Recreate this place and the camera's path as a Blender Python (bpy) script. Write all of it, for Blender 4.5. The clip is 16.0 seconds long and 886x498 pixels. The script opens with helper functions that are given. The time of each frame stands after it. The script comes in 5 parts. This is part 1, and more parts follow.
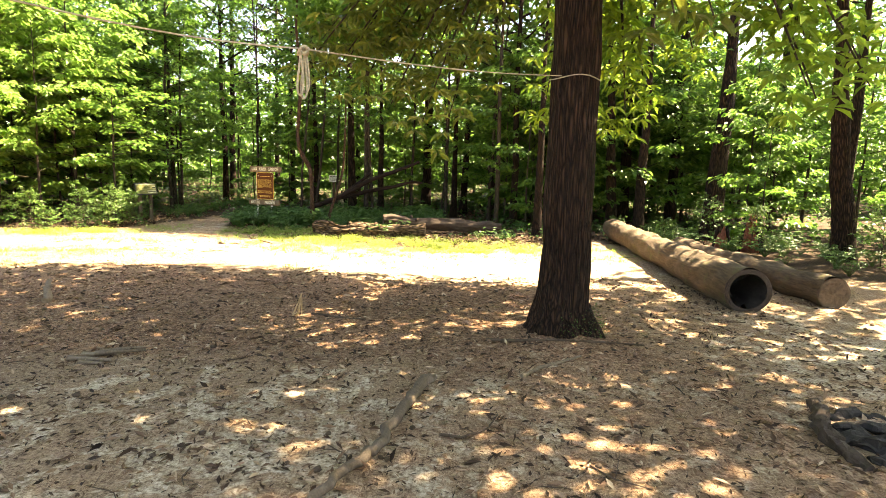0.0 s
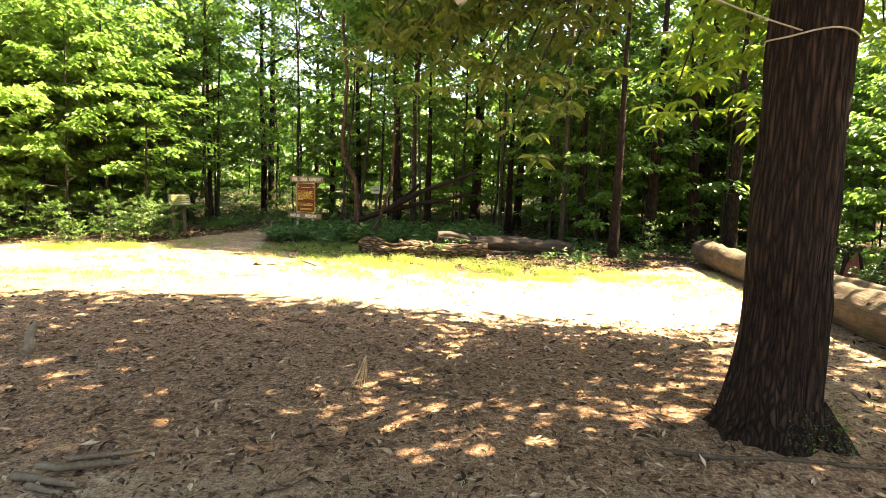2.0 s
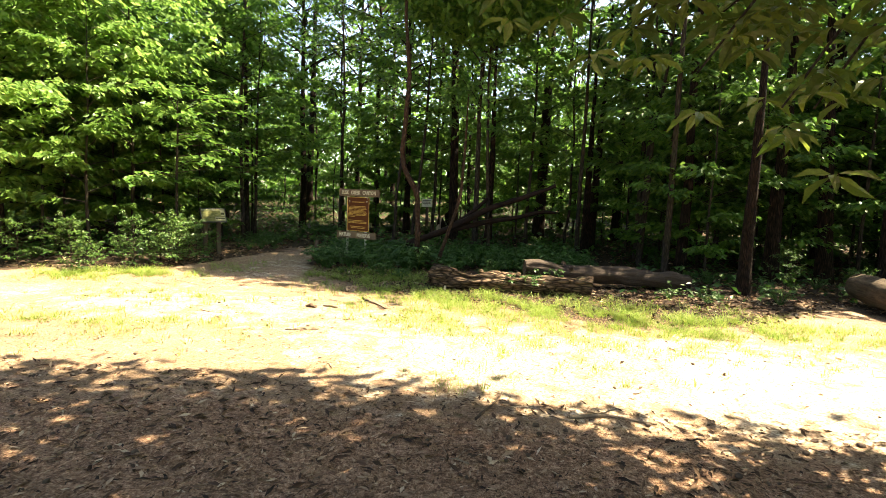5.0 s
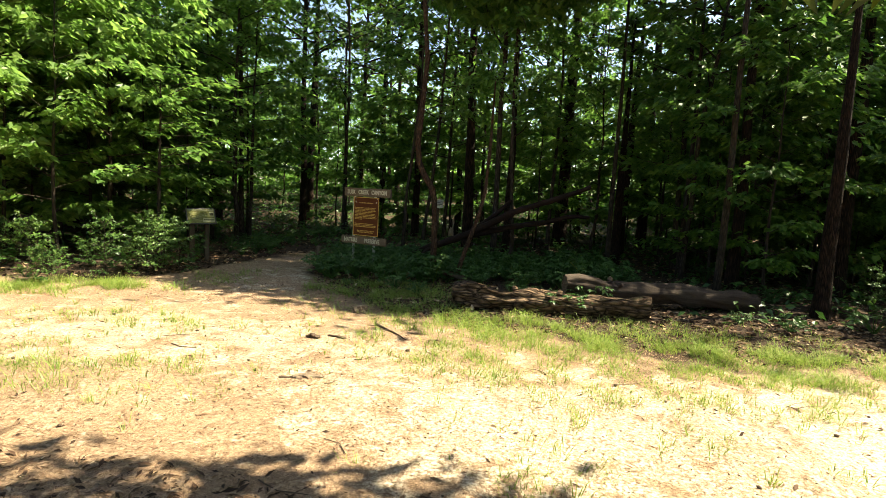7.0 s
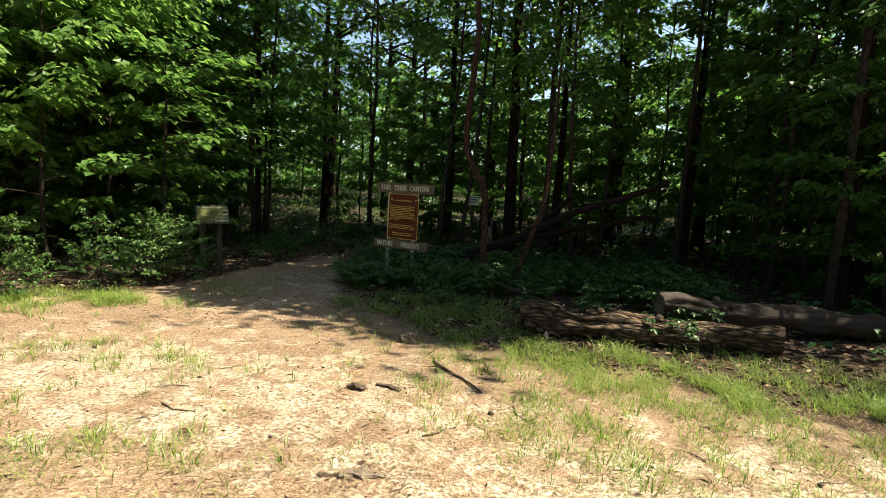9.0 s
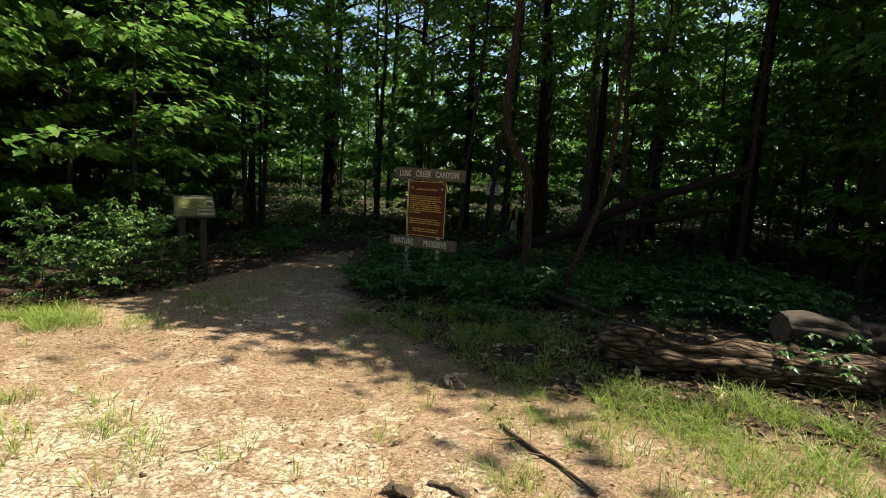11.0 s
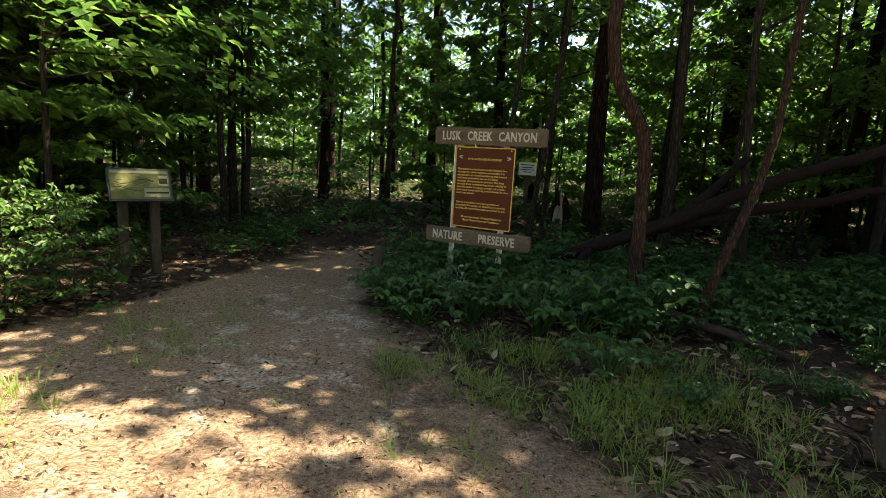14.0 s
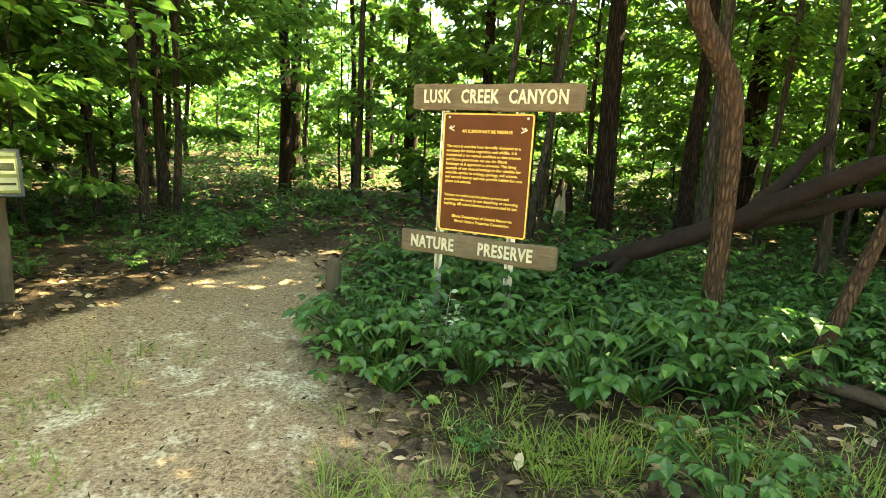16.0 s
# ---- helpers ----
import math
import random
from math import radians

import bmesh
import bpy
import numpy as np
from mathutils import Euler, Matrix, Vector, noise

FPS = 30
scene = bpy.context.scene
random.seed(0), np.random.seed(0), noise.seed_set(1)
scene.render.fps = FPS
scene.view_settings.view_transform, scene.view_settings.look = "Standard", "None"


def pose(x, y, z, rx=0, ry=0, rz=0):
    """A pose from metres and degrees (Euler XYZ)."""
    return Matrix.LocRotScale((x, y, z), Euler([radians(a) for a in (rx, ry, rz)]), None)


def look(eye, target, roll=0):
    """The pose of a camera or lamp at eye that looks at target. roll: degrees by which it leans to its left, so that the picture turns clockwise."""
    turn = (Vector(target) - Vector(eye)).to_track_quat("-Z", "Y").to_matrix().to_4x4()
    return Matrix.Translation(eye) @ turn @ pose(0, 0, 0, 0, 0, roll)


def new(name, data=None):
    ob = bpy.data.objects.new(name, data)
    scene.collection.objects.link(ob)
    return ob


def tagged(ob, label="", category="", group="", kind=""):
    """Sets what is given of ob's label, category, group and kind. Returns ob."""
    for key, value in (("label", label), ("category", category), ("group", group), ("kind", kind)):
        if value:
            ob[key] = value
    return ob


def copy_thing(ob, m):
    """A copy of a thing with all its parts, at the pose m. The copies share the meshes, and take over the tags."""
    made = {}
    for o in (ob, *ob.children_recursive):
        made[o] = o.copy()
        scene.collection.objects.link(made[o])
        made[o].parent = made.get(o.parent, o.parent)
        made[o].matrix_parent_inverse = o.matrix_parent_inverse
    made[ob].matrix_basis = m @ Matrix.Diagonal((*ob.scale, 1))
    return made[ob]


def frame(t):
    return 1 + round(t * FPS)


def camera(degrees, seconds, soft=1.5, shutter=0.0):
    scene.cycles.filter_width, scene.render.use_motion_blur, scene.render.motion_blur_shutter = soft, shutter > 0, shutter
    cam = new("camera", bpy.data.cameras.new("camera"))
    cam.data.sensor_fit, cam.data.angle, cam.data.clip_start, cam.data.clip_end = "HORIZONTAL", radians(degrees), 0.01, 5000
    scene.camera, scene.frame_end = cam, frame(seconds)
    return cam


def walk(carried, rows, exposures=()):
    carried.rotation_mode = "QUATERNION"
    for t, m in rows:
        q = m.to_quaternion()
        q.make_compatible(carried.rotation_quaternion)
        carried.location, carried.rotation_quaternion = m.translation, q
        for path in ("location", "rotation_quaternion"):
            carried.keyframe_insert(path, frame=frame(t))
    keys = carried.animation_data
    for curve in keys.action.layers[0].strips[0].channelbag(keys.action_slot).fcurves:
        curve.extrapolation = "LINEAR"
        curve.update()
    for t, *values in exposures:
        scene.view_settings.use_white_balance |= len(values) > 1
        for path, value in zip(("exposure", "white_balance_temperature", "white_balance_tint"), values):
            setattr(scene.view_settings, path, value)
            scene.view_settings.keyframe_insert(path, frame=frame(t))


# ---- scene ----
cam = camera(80.8, 16.0, soft=0.6)
PATH = [
    (0, (0.574, 0.456, 1.51), (0.602, 2.437, 1.233), 1.5),
    (0.5, (0.441, 0.858, 1.525), (0.457, 2.84, 1.26), 1.6),
    (1, (0.337, 1.318, 1.533), (0.33, 3.301, 1.275), 1.7),
    (1.5, (0.119, 1.721, 1.527), (0.072, 3.706, 1.281), 1.7),
    (2, (-0.104, 2.138, 1.509), (-0.2, 4.122, 1.271), 1.9),
    (2.5, (-0.305, 2.547, 1.527), (-0.433, 4.529, 1.29), 1.8),
    (3, (-0.591, 2.861, 1.487), (-0.743, 4.842, 1.26), 1.9),
    (3.5, (-0.817, 3.212, 1.481), (-0.999, 5.192, 1.264), 2.0),
    (4, (-1.075, 3.59, 1.528), (-1.283, 5.568, 1.321), 2.0),
    (6.5, (-1.72, 5.374, 1.7), (-1.894, 7.354, 1.482), 2.9),
    (7, (-1.946, 5.757, 1.662), (-2.138, 7.736, 1.446), 3.0),
    (7.5, (-2.139, 6.152, 1.664), (-2.355, 8.128, 1.442), 3.0),
    (8, (-2.349, 6.55, 1.648), (-2.574, 8.525, 1.426), 2.9),
    (8.5, (-2.548, 6.871, 1.668), (-2.785, 8.844, 1.441), 2.9),
    (9, (-2.732, 7.267, 1.653), (-2.977, 9.238, 1.414), 3.3),
    (11.5, (-3.631, 9.229, 1.515), (-3.868, 11.195, 1.231), 3.3),
    (12, (-3.872, 9.637, 1.456), (-4.12, 11.6, 1.164), 3.3),
    (12.5, (-4.069, 10.006, 1.441), (-4.317, 11.967, 1.138), 3.5),
    (13, (-4.186, 10.416, 1.416), (-4.426, 12.377, 1.104), 3.4),
    (13.5, (-4.35, 10.719, 1.378), (-4.576, 12.68, 1.056), 3.3),
    (14, (-4.411, 11.108, 1.308), (-4.614, 13.07, 0.982), 3.4),
    (14.5, (-4.435, 11.522, 1.277), (-4.608, 13.488, 0.95), 3.4),
    (15, (-4.498, 11.896, 1.257), (-4.661, 13.862, 0.928), 3.3),
    (15.5, (-4.534, 12.358, 1.253), (-4.683, 14.321, 0.9), 3.2),
    (16, (-4.612, 12.756, 1.222), (-4.736, 14.718, 0.854), 3.2),
]
walk(cam, [(t, look(eye, target, roll)) for t, eye, target, roll in PATH],
     exposures=[(0.0, 3.75, 8900, 17), (2.0, 3.65, 8700, 17), (3.5, 3.4, 8300, 17), (5.0, 2.75, 7700, 13), (7.0, 2.08, 7300, 9), (9.0, 1.55, 6700, 8), (12.5, 1.3, 6600, 12), (13.5, 1.75, 6800, 14), (14.5, 2.8, 7400, 11), (15.3, 3.8, 8500, 3), (16.0, 4.45, 9600, -7)])

# ---- light ----
TO_SUN = Vector((0.75, 0.28, 1.2)).normalized()
world = bpy.data.worlds.new("sky")
scene.world = world
world.use_nodes = True
wn = world.node_tree.nodes
sky = wn.new("ShaderNodeTexSky")
sky.sky_type, sky.sun_disc = "NISHITA", False
sky.sun_elevation = math.asin(TO_SUN.z)
sky.sun_rotation = math.atan2(TO_SUN.x, TO_SUN.y)
world.node_tree.links.new(sky.outputs[0], wn["Background"].inputs[0])
wn["Background"].inputs[1].default_value = 0.08
sun = new("sun", bpy.data.lights.new("sun", "SUN"))
sun.data.energy, sun.data.angle, sun.data.color = 5.0, radians(0.55), (1.0, 0.95, 0.76)
sun.matrix_world = look(TO_SUN * 60, (0, 0, 0))

# ---- small tools ----


def part(name, me, material, parent, label=""):
    """One mesh object under a thing or a part."""
    if isinstance(me, bmesh.types.BMesh):
        data = bpy.data.meshes.new(name)
        me.to_mesh(data)
        me.free()
        me = data
    if material and not me.materials:
        me.materials.append(material)
    ob = new(name, me)
    ob.parent = parent
    return tagged(ob, label)


def thing(name, label, category, group="", kind="", at=(0, 0, 0), rz=0.0):
    ob = new(name)
    ob.empty_display_size = 0.1
    ob.matrix_basis = pose(*at, 0, 0, rz)
    return tagged(ob, label, category, group, kind)


class Geo:
    """Collects vertices and faces of one mesh."""

    def __init__(self):
        self.v, self.f, self.n, self.smooth = [], [], 0, []

    def add(self, verts, faces, smooth=True):
        verts = np.asarray(verts, float).reshape(-1, 3)
        faces = np.asarray(faces, int)
        self.v.append(verts)
        self.f.extend((faces + self.n).tolist())
        self.smooth.extend([smooth] * len(faces))
        self.n += len(verts)
        return self

    def mesh(self, name, material=None):
        me = bpy.data.meshes.new(name)
        me.from_pydata(np.concatenate(self.v).tolist() if self.v else [], [], self.f)
        me.polygons.foreach_set("use_smooth", self.smooth)
        if material:
            me.materials.append(material)
        me.update()
        return me


def fbm(p, octaves=3):
    return noise.fractal(Vector(p), 1.0, 2.1, octaves)


def tube(geo, path, radii, seg=8, rough=0.0, freq=3.0, cap=True, stretch=1.0, ridges=0, ridge=0.0):
    """A round, tapering, uneven limb along a path."""
    path = [Vector(p) for p in path]
    rings, side = [], None
    for i, p in enumerate(path):
        d = (path[min(i + 1, len(path) - 1)] - path[max(i - 1, 0)]).normalized()
        if side is None:
            side = d.cross(Vector((0.13, 0.97, 0.21))).normalized()
        side = (side - d * side.dot(d)).normalized()
        up = d.cross(side)
        for k in range(seg):
            a = 2 * math.pi * k / seg
            w = side * math.cos(a) + up * math.sin(a)
            r = radii[i]
            if rough:
                q = p + w * r
                r *= 1 + rough * fbm((q.x * freq, q.y * freq, q.z * freq * stretch))
            if ridges:
                r *= 1 + ridge * math.sin(ridges * a + 2.0 * fbm((p.x, p.y, p.z * 2.5))) * (0.6 + 0.6 * fbm((w.x * 2, w.y * 2, p.z * 3)))
            rings.append(p + w * r)
    n = len(path)
    faces = [(i * seg + k, i * seg + (k + 1) % seg, (i + 1) * seg + (k + 1) % seg, (i + 1) * seg + k)
             for i in range(n - 1) for k in range(seg)]
    geo.add([tuple(v) for v in rings], faces)
    if cap:
        for row, p in ((0, path[0]), (n - 1, path[-1])):
            fan = [tuple(rings[row * seg + k]) for k in range(seg)] + [tuple(p)]
            geo.add(fan, [(k, (k + 1) % seg, seg) if row else ((k + 1) % seg, k, seg) for k in range(seg)], False)
    return geo


def unit(a):
    return a / np.maximum(np.linalg.norm(a, axis=1, keepdims=True), 1e-6)


def leaves(geo, p, d, up, size, width=0.3, fold=0.12, fine=False, curl=0.15):
    """Folded pointed leaves: base p, direction d, face normal near up."""
    p, d = np.asarray(p, float), unit(np.asarray(d, float))
    size = np.broadcast_to(np.asarray(size, float), (len(p),))[:, None]
    s = unit(np.cross(d, up))
    n = np.cross(s, d)
    tip = p + d * size - n * size * curl
    c = len(p)
    k = np.arange(c)[:, None]
    if not fine:
        mid = p + d * size * 0.45 + n * size * fold * 0.5
        v = np.stack([p, mid + s * size * width, tip, mid - s * size * width], 1).reshape(-1, 3)
        f = np.concatenate([k * 4 + np.array([[0, 1, 2]]), k * 4 + np.array([[0, 2, 3]])])
    else:
        a, b = p + d * size * 0.28, p + d * size * 0.65
        spine = p + d * size * 0.5 - n * size * fold * 0.6
        lift = n * size * fold * 0.5
        v = np.stack([p, a + s * size * width * 0.9 + lift, b + s * size * width * 0.8 + lift, tip,
                      b - s * size * width * 0.8 + lift, a - s * size * width * 0.9 + lift, spine], 1).reshape(-1, 3)
        f = np.concatenate([k * 7 + np.array([[i, (i + 1) % 6, 6]]) for i in range(6)])
    geo.add(v, f, False)
    return geo


# ---- materials ----


def material(name):
    m = bpy.data.materials.new(name)
    m.use_nodes = True
    t = m.node_tree
    t.nodes.clear()
    return m, t


class Nodes:
    """Short forms for building node trees."""

    def __init__(self, name):
        self.m, self.t = material(name)
        self.out = self.t.nodes.new("ShaderNodeOutputMaterial")

    def node(self, kind, **links):
        n = self.t.nodes.new("ShaderNode" + kind)
        for key, value in links.items():
            self.set(n, key.replace("_", " "), value)
        return n

    def set(self, n, key, value):
        socket = n.inputs[int(key[1:])] if key[0] == "i" and key[1:].isdigit() else n.inputs[key]
        if isinstance(value, bpy.types.NodeSocket):
            self.t.links.new(value, socket)
        else:
            socket.default_value = value

    def place(self, scale=(1, 1, 1), world=False):
        if world:
            v = self.node("NewGeometry").outputs["Position"]
        else:
            v = self.node("TexCoord").outputs["Object"]
        mp = self.node("Mapping", Vector=v, Scale=scale)
        return mp.outputs[0]

    def noise(self, vector, scale, detail=4.0, rough=0.6, distort=0.0):
        return self.node("TexNoise", Vector=vector, Scale=scale, Detail=detail, Roughness=rough, Distortion=distort).outputs["Fac"]

    def voronoi(self, vector, scale, feature="F1", out="Distance"):
        n = self.node("TexVoronoi", Vector=vector, Scale=scale)
        n.feature = feature
        return n.outputs[out]

    def ramp(self, fac, *stops):
        n = self.node("ValToRGB", Fac=fac)
        e = n.color_ramp.elements
        while len(e) < len(stops):
            e.new(0.5)
        for el, (at, colour) in zip(e, stops):
            el.position = at
            el.color = (*colour, 1) if len(colour) == 3 else colour
        return n.outputs[0]

    def mix(self, fac, a, b, blend="MIX"):
        n = self.t.nodes.new("ShaderNodeMix")
        n.data_type, n.blend_type = "RGBA", blend
        for key, value in ((0, fac), (6, a), (7, b)):
            if isinstance(value, bpy.types.NodeSocket):
                self.t.links.new(value, n.inputs[key])
            else:
                n.inputs[key].default_value = (*value, 1) if key and len(value) == 3 else value
        return n.outputs[2]

    def math(self, op, a, b=0.0, clamp=False):
        n = self.t.nodes.new("ShaderNodeMath")
        n.operation, n.use_clamp = op, clamp
        for key, value in ((0, a), (1, b)):
            if isinstance(value, bpy.types.NodeSocket):
                self.t.links.new(value, n.inputs[key])
            else:
                n.inputs[key].default_value = value
        return n.outputs[0]

    def bump(self, height, strength=0.5, distance=0.02):
        return self.node("Bump", Height=height, Strength=strength, Distance=distance).outputs[0]

    def done(self, colour, rough=0.8, normal=None, metal=0.0, spec=0.3, translucent=0.0):
        b = self.node("BsdfPrincipled", Roughness=rough, Metallic=metal)
        self.set(b, "Base Color", colour if isinstance(colour, bpy.types.NodeSocket) else (*colour, 1))
        self.set(b, "Specular IOR Level", spec)
        if normal:
            self.set(b, "Normal", normal)
        shader = b.outputs[0]
        if translucent:
            tr = self.node("BsdfTranslucent")
            self.set(tr, "Color", colour if isinstance(colour, bpy.types.NodeSocket) else (*colour, 1))
            mx = self.node("MixShader", Fac=translucent)
            self.t.links.new(shader, mx.inputs[1])
            self.t.links.new(tr.outputs[0], mx.inputs[2])
            shader = mx.outputs[0]
        self.t.links.new(shader, self.out.inputs[0])
        return self.m


def leaf_material(name, dark, mid, light, translucent=0.45, odd=None):
    n = Nodes(name)
    rnd = n.node("NewGeometry").outputs["Random Per Island"]
    obr = n.node("ObjectInfo").outputs["Random"]
    fac = n.math("ADD", n.math("MULTIPLY", rnd, 0.75), n.math("MULTIPLY", obr, 0.25))
    stops = [(0.0, dark), (0.5, mid), (0.93, light)]
    if odd:
        stops += [(0.965, odd)]
    col = n.ramp(fac, *stops)
    blotch = n.noise(n.place((1, 1, 1), True), 60.0, 2.0)
    col = n.mix(0.35, col, n.ramp(blotch, (0.3, (0.5, 0.5, 0.45)), (0.7, (1.3, 1.3, 1.2))), "MULTIPLY")
    return n.done(col, 0.42, None, 0.0, 0.4, translucent)


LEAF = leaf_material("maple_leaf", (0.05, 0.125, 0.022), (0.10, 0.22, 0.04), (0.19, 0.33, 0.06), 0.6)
# Lighter copy of the maple leaf: sunlight on the edge saplings is in the colour.
LEAF_SUNLIT = leaf_material("sunlit_sapling_leaf", (0.085, 0.18, 0.034), (0.17, 0.31, 0.065), (0.29, 0.43, 0.11), 0.66)
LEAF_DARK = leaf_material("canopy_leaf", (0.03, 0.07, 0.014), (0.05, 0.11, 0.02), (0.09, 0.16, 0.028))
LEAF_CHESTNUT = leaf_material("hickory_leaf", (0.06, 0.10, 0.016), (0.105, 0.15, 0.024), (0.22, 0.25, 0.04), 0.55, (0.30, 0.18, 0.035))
# Brighter copy of the hickory leaf, with the sun's glow painted into its colour.
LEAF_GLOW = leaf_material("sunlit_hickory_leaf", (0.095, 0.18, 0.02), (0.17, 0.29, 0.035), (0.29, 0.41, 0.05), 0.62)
LEAF_VINE = leaf_material("vine_leaf", (0.024, 0.07, 0.015), (0.045, 0.115, 0.023), (0.095, 0.19, 0.036), 0.35, (0.34, 0.30, 0.03))
LEAF_SHRUB = leaf_material("shrub_leaf", (0.035, 0.085, 0.018), (0.065, 0.14, 0.028), (0.12, 0.20, 0.042), 0.4)
GRASS = leaf_material("grass_blade", (0.10, 0.185, 0.03), (0.20, 0.30, 0.05), (0.36, 0.39, 0.11), 0.48, (0.46, 0.38, 0.17))


def bark_material(name, deep, ridge_colour, moss=None, scale=1.0, strength=0.9, block=1.0):
    n = Nodes(name)
    v = n.place((9 * scale, 9 * scale, 1.7 * scale * block))
    a = n.noise(v, 2.2, 6.0, 0.62, 0.6)
    cr = n.voronoi(n.place((16 * scale, 16 * scale, 2.6 * scale * block)), 1.3, "DISTANCE_TO_EDGE")
    fine = n.noise(n.place((40, 40, 12)), 3.0, 5.0, 0.7)
    h = n.math("ADD", n.math("MULTIPLY", n.math("MINIMUM", cr, 0.3), 2.2), n.math("ADD", a, n.math("MULTIPLY", fine, 0.35)))
    col = n.ramp(n.math("MULTIPLY", h, 0.55), (0.34, deep), (0.6, tuple(0.42 * (x + y) for x, y in zip(deep, ridge_colour))), (0.82, ridge_colour))
    col = n.mix(0.5, col, n.ramp(n.noise(n.place((1, 1, 1)), 5.0, 3.0), (0.3, (0.6, 0.58, 0.55)), (0.75, (1.25, 1.2, 1.12))), "MULTIPLY")
    if moss:
        patch = n.ramp(n.noise(n.place((1, 1, 0.5)), 2.6, 5.0, 0.7), (0.55, (0, 0, 0)), (0.7, (0.7, 0.7, 0.7)))
        col = n.mix(patch, col, moss)
    return n.done(col, 0.9, n.bump(h, strength, 0.045), 0.0, 0.15)


BARK = bark_material("oak_bark", (0.007, 0.0045, 0.0035), (0.072, 0.042, 0.029), None, 1.9, 1.0, 0.5)
BARK_THIN = bark_material("sapling_bark", (0.02, 0.015, 0.012), (0.085, 0.066, 0.05), (0.06, 0.07, 0.04), 1.6, 0.5)
BARK_PALE = bark_material("pale_bark", (0.10, 0.085, 0.07), (0.42, 0.37, 0.31), None, 1.3, 0.6)
BARK_RED = bark_material("cherry_bark", (0.045, 0.027, 0.018), (0.16, 0.09, 0.057), None, 2.2, 0.9, 1.2)


def wood_material(name, dark, light, grain=(3, 3, 30), moss=None, rough=0.85):
    n = Nodes(name)
    g = n.noise(n.place(grain), 1.6, 6.0, 0.65, 0.4)
    fine = n.noise(n.place(tuple(4 * x for x in grain)), 2.0, 4.0, 0.7)
    h = n.math("ADD", g, n.math("MULTIPLY", fine, 0.4))
    col = n.ramp(n.math("MULTIPLY", h, 0.72), (0.25, dark), (0.75, light))
    stain = n.noise(n.place((1, 1, 1)), 3.2, 5.0, 0.7)
    col = n.mix(0.6, col, n.ramp(stain, (0.32, (0.36, 0.33, 0.3)), (0.68, (1.15, 1.15, 1.15))), "MULTIPLY")
    if moss:
        patch = n.ramp(n.noise(n.place((1, 1, 1)), 4.0, 5.0, 0.75), (0.55, (0, 0, 0)), (0.68, (0.75, 0.75, 0.75)))
        col = n.mix(patch, col, moss)
    return n.done(col, rough, n.bump(h, 0.7, 0.015), 0.0, 0.2)


LOG_WOOD = wood_material("weathered_log", (0.018, 0.013, 0.010), (0.165, 0.118, 0.078), (24, 24, 2.5), (0.095, 0.10, 0.045))
LOG_ROT = bark_material("rotten_log", (0.016, 0.010, 0.007), (0.30, 0.20, 0.13), (0.11, 0.13, 0.05), 0.8, 1.0, 1.5)
LOG_GREY = wood_material("grey_log", (0.02, 0.014, 0.011), (0.095, 0.068, 0.052), (28, 28, 3))
LOG_DARK = wood_material("shade_dark_log", (0.004, 0.003, 0.0025), (0.03, 0.014, 0.009), (14, 14, 14))
END_GRAIN = wood_material("end_grain", (0.05, 0.034, 0.024), (0.19, 0.135, 0.09), (14, 14, 14))
# Near-black, as the fallen tree's shaded silhouette is part of this colour.
ROT_RED = wood_material("red_rotten_wood", (0.07, 0.022, 0.014), (0.30, 0.10, 0.06), (20, 20, 3))
PALE_WOOD = wood_material("bare_splintered_wood", (0.30, 0.22, 0.14), (0.62, 0.50, 0.36), (24, 24, 3))
STICK = wood_material("dry_stick", (0.12, 0.085, 0.06), (0.36, 0.28, 0.20), (40, 40, 8))
STICK_DARK = wood_material("dark_twig", (0.04, 0.028, 0.02), (0.15, 0.105, 0.075), (40, 40, 8))
CHAR = wood_material("charred_wood", (0.008, 0.007, 0.007), (0.05, 0.043, 0.04), (30, 30, 5), None, 0.7)
BOARD = wood_material("brown_stained_board", (0.115, 0.08, 0.05), (0.225, 0.165, 0.11), (2.5, 30, 30))
POST_WOOD = wood_material("grey_post_wood", (0.055, 0.042, 0.03), (0.15, 0.115, 0.082), (30, 30, 2.5))


def plain(name, colour, rough=0.5, metal=0.0, vary=0.15, scale=12.0, bumpy=0.1, spec=0.4):
    n = Nodes(name)
    f = n.noise(n.place(), scale, 5.0, 0.65)
    lo, hi = [tuple(c * (1 + k * vary) for c in colour) for k in (-1.6, 1.2)]
    return n.done(n.ramp(f, (0.3, lo), (0.7, hi)), rough, n.bump(f, bumpy, 0.004), metal, spec)


CREAM = plain("cream_paint", (0.55, 0.49, 0.35), 0.6)
YELLOW = plain("yellow_paint", (0.66, 0.41, 0.085), 0.45)
PANEL_BROWN = plain("brown_enamel", (0.10, 0.028, 0.0085), 0.55, 0.0, 0.10, 5.0, 0.03, 0.15)
STEEL = plain("galvanised_steel", (0.55, 0.55, 0.53), 0.42, 0.9, 0.2, 30.0)
BLACK_FRAME = plain("black_frame", (0.02, 0.02, 0.02), 0.5)
MAP_GREEN = plain("map_print_olive", (0.15, 0.15, 0.055), 0.75, 0.0, 0.22, 7.0, 0.0, 0.1)
MAP_PALE = plain("map_print_pale", (0.30, 0.29, 0.17), 0.75, 0.0, 0.1, 20.0, 0.0, 0.1)
MAP_DARK = plain("map_print_dark", (0.035, 0.035, 0.018), 0.75, 0.0, 0.1, 20.0, 0.0, 0.1)
ROPE = plain("hemp_rope", (0.33, 0.29, 0.21), 0.9, 0.0, 0.3, 90.0, 0.6)
STONE = plain("sandstone", (0.15, 0.115, 0.085), 0.9, 0.0, 0.45, 9.0, 1.0)
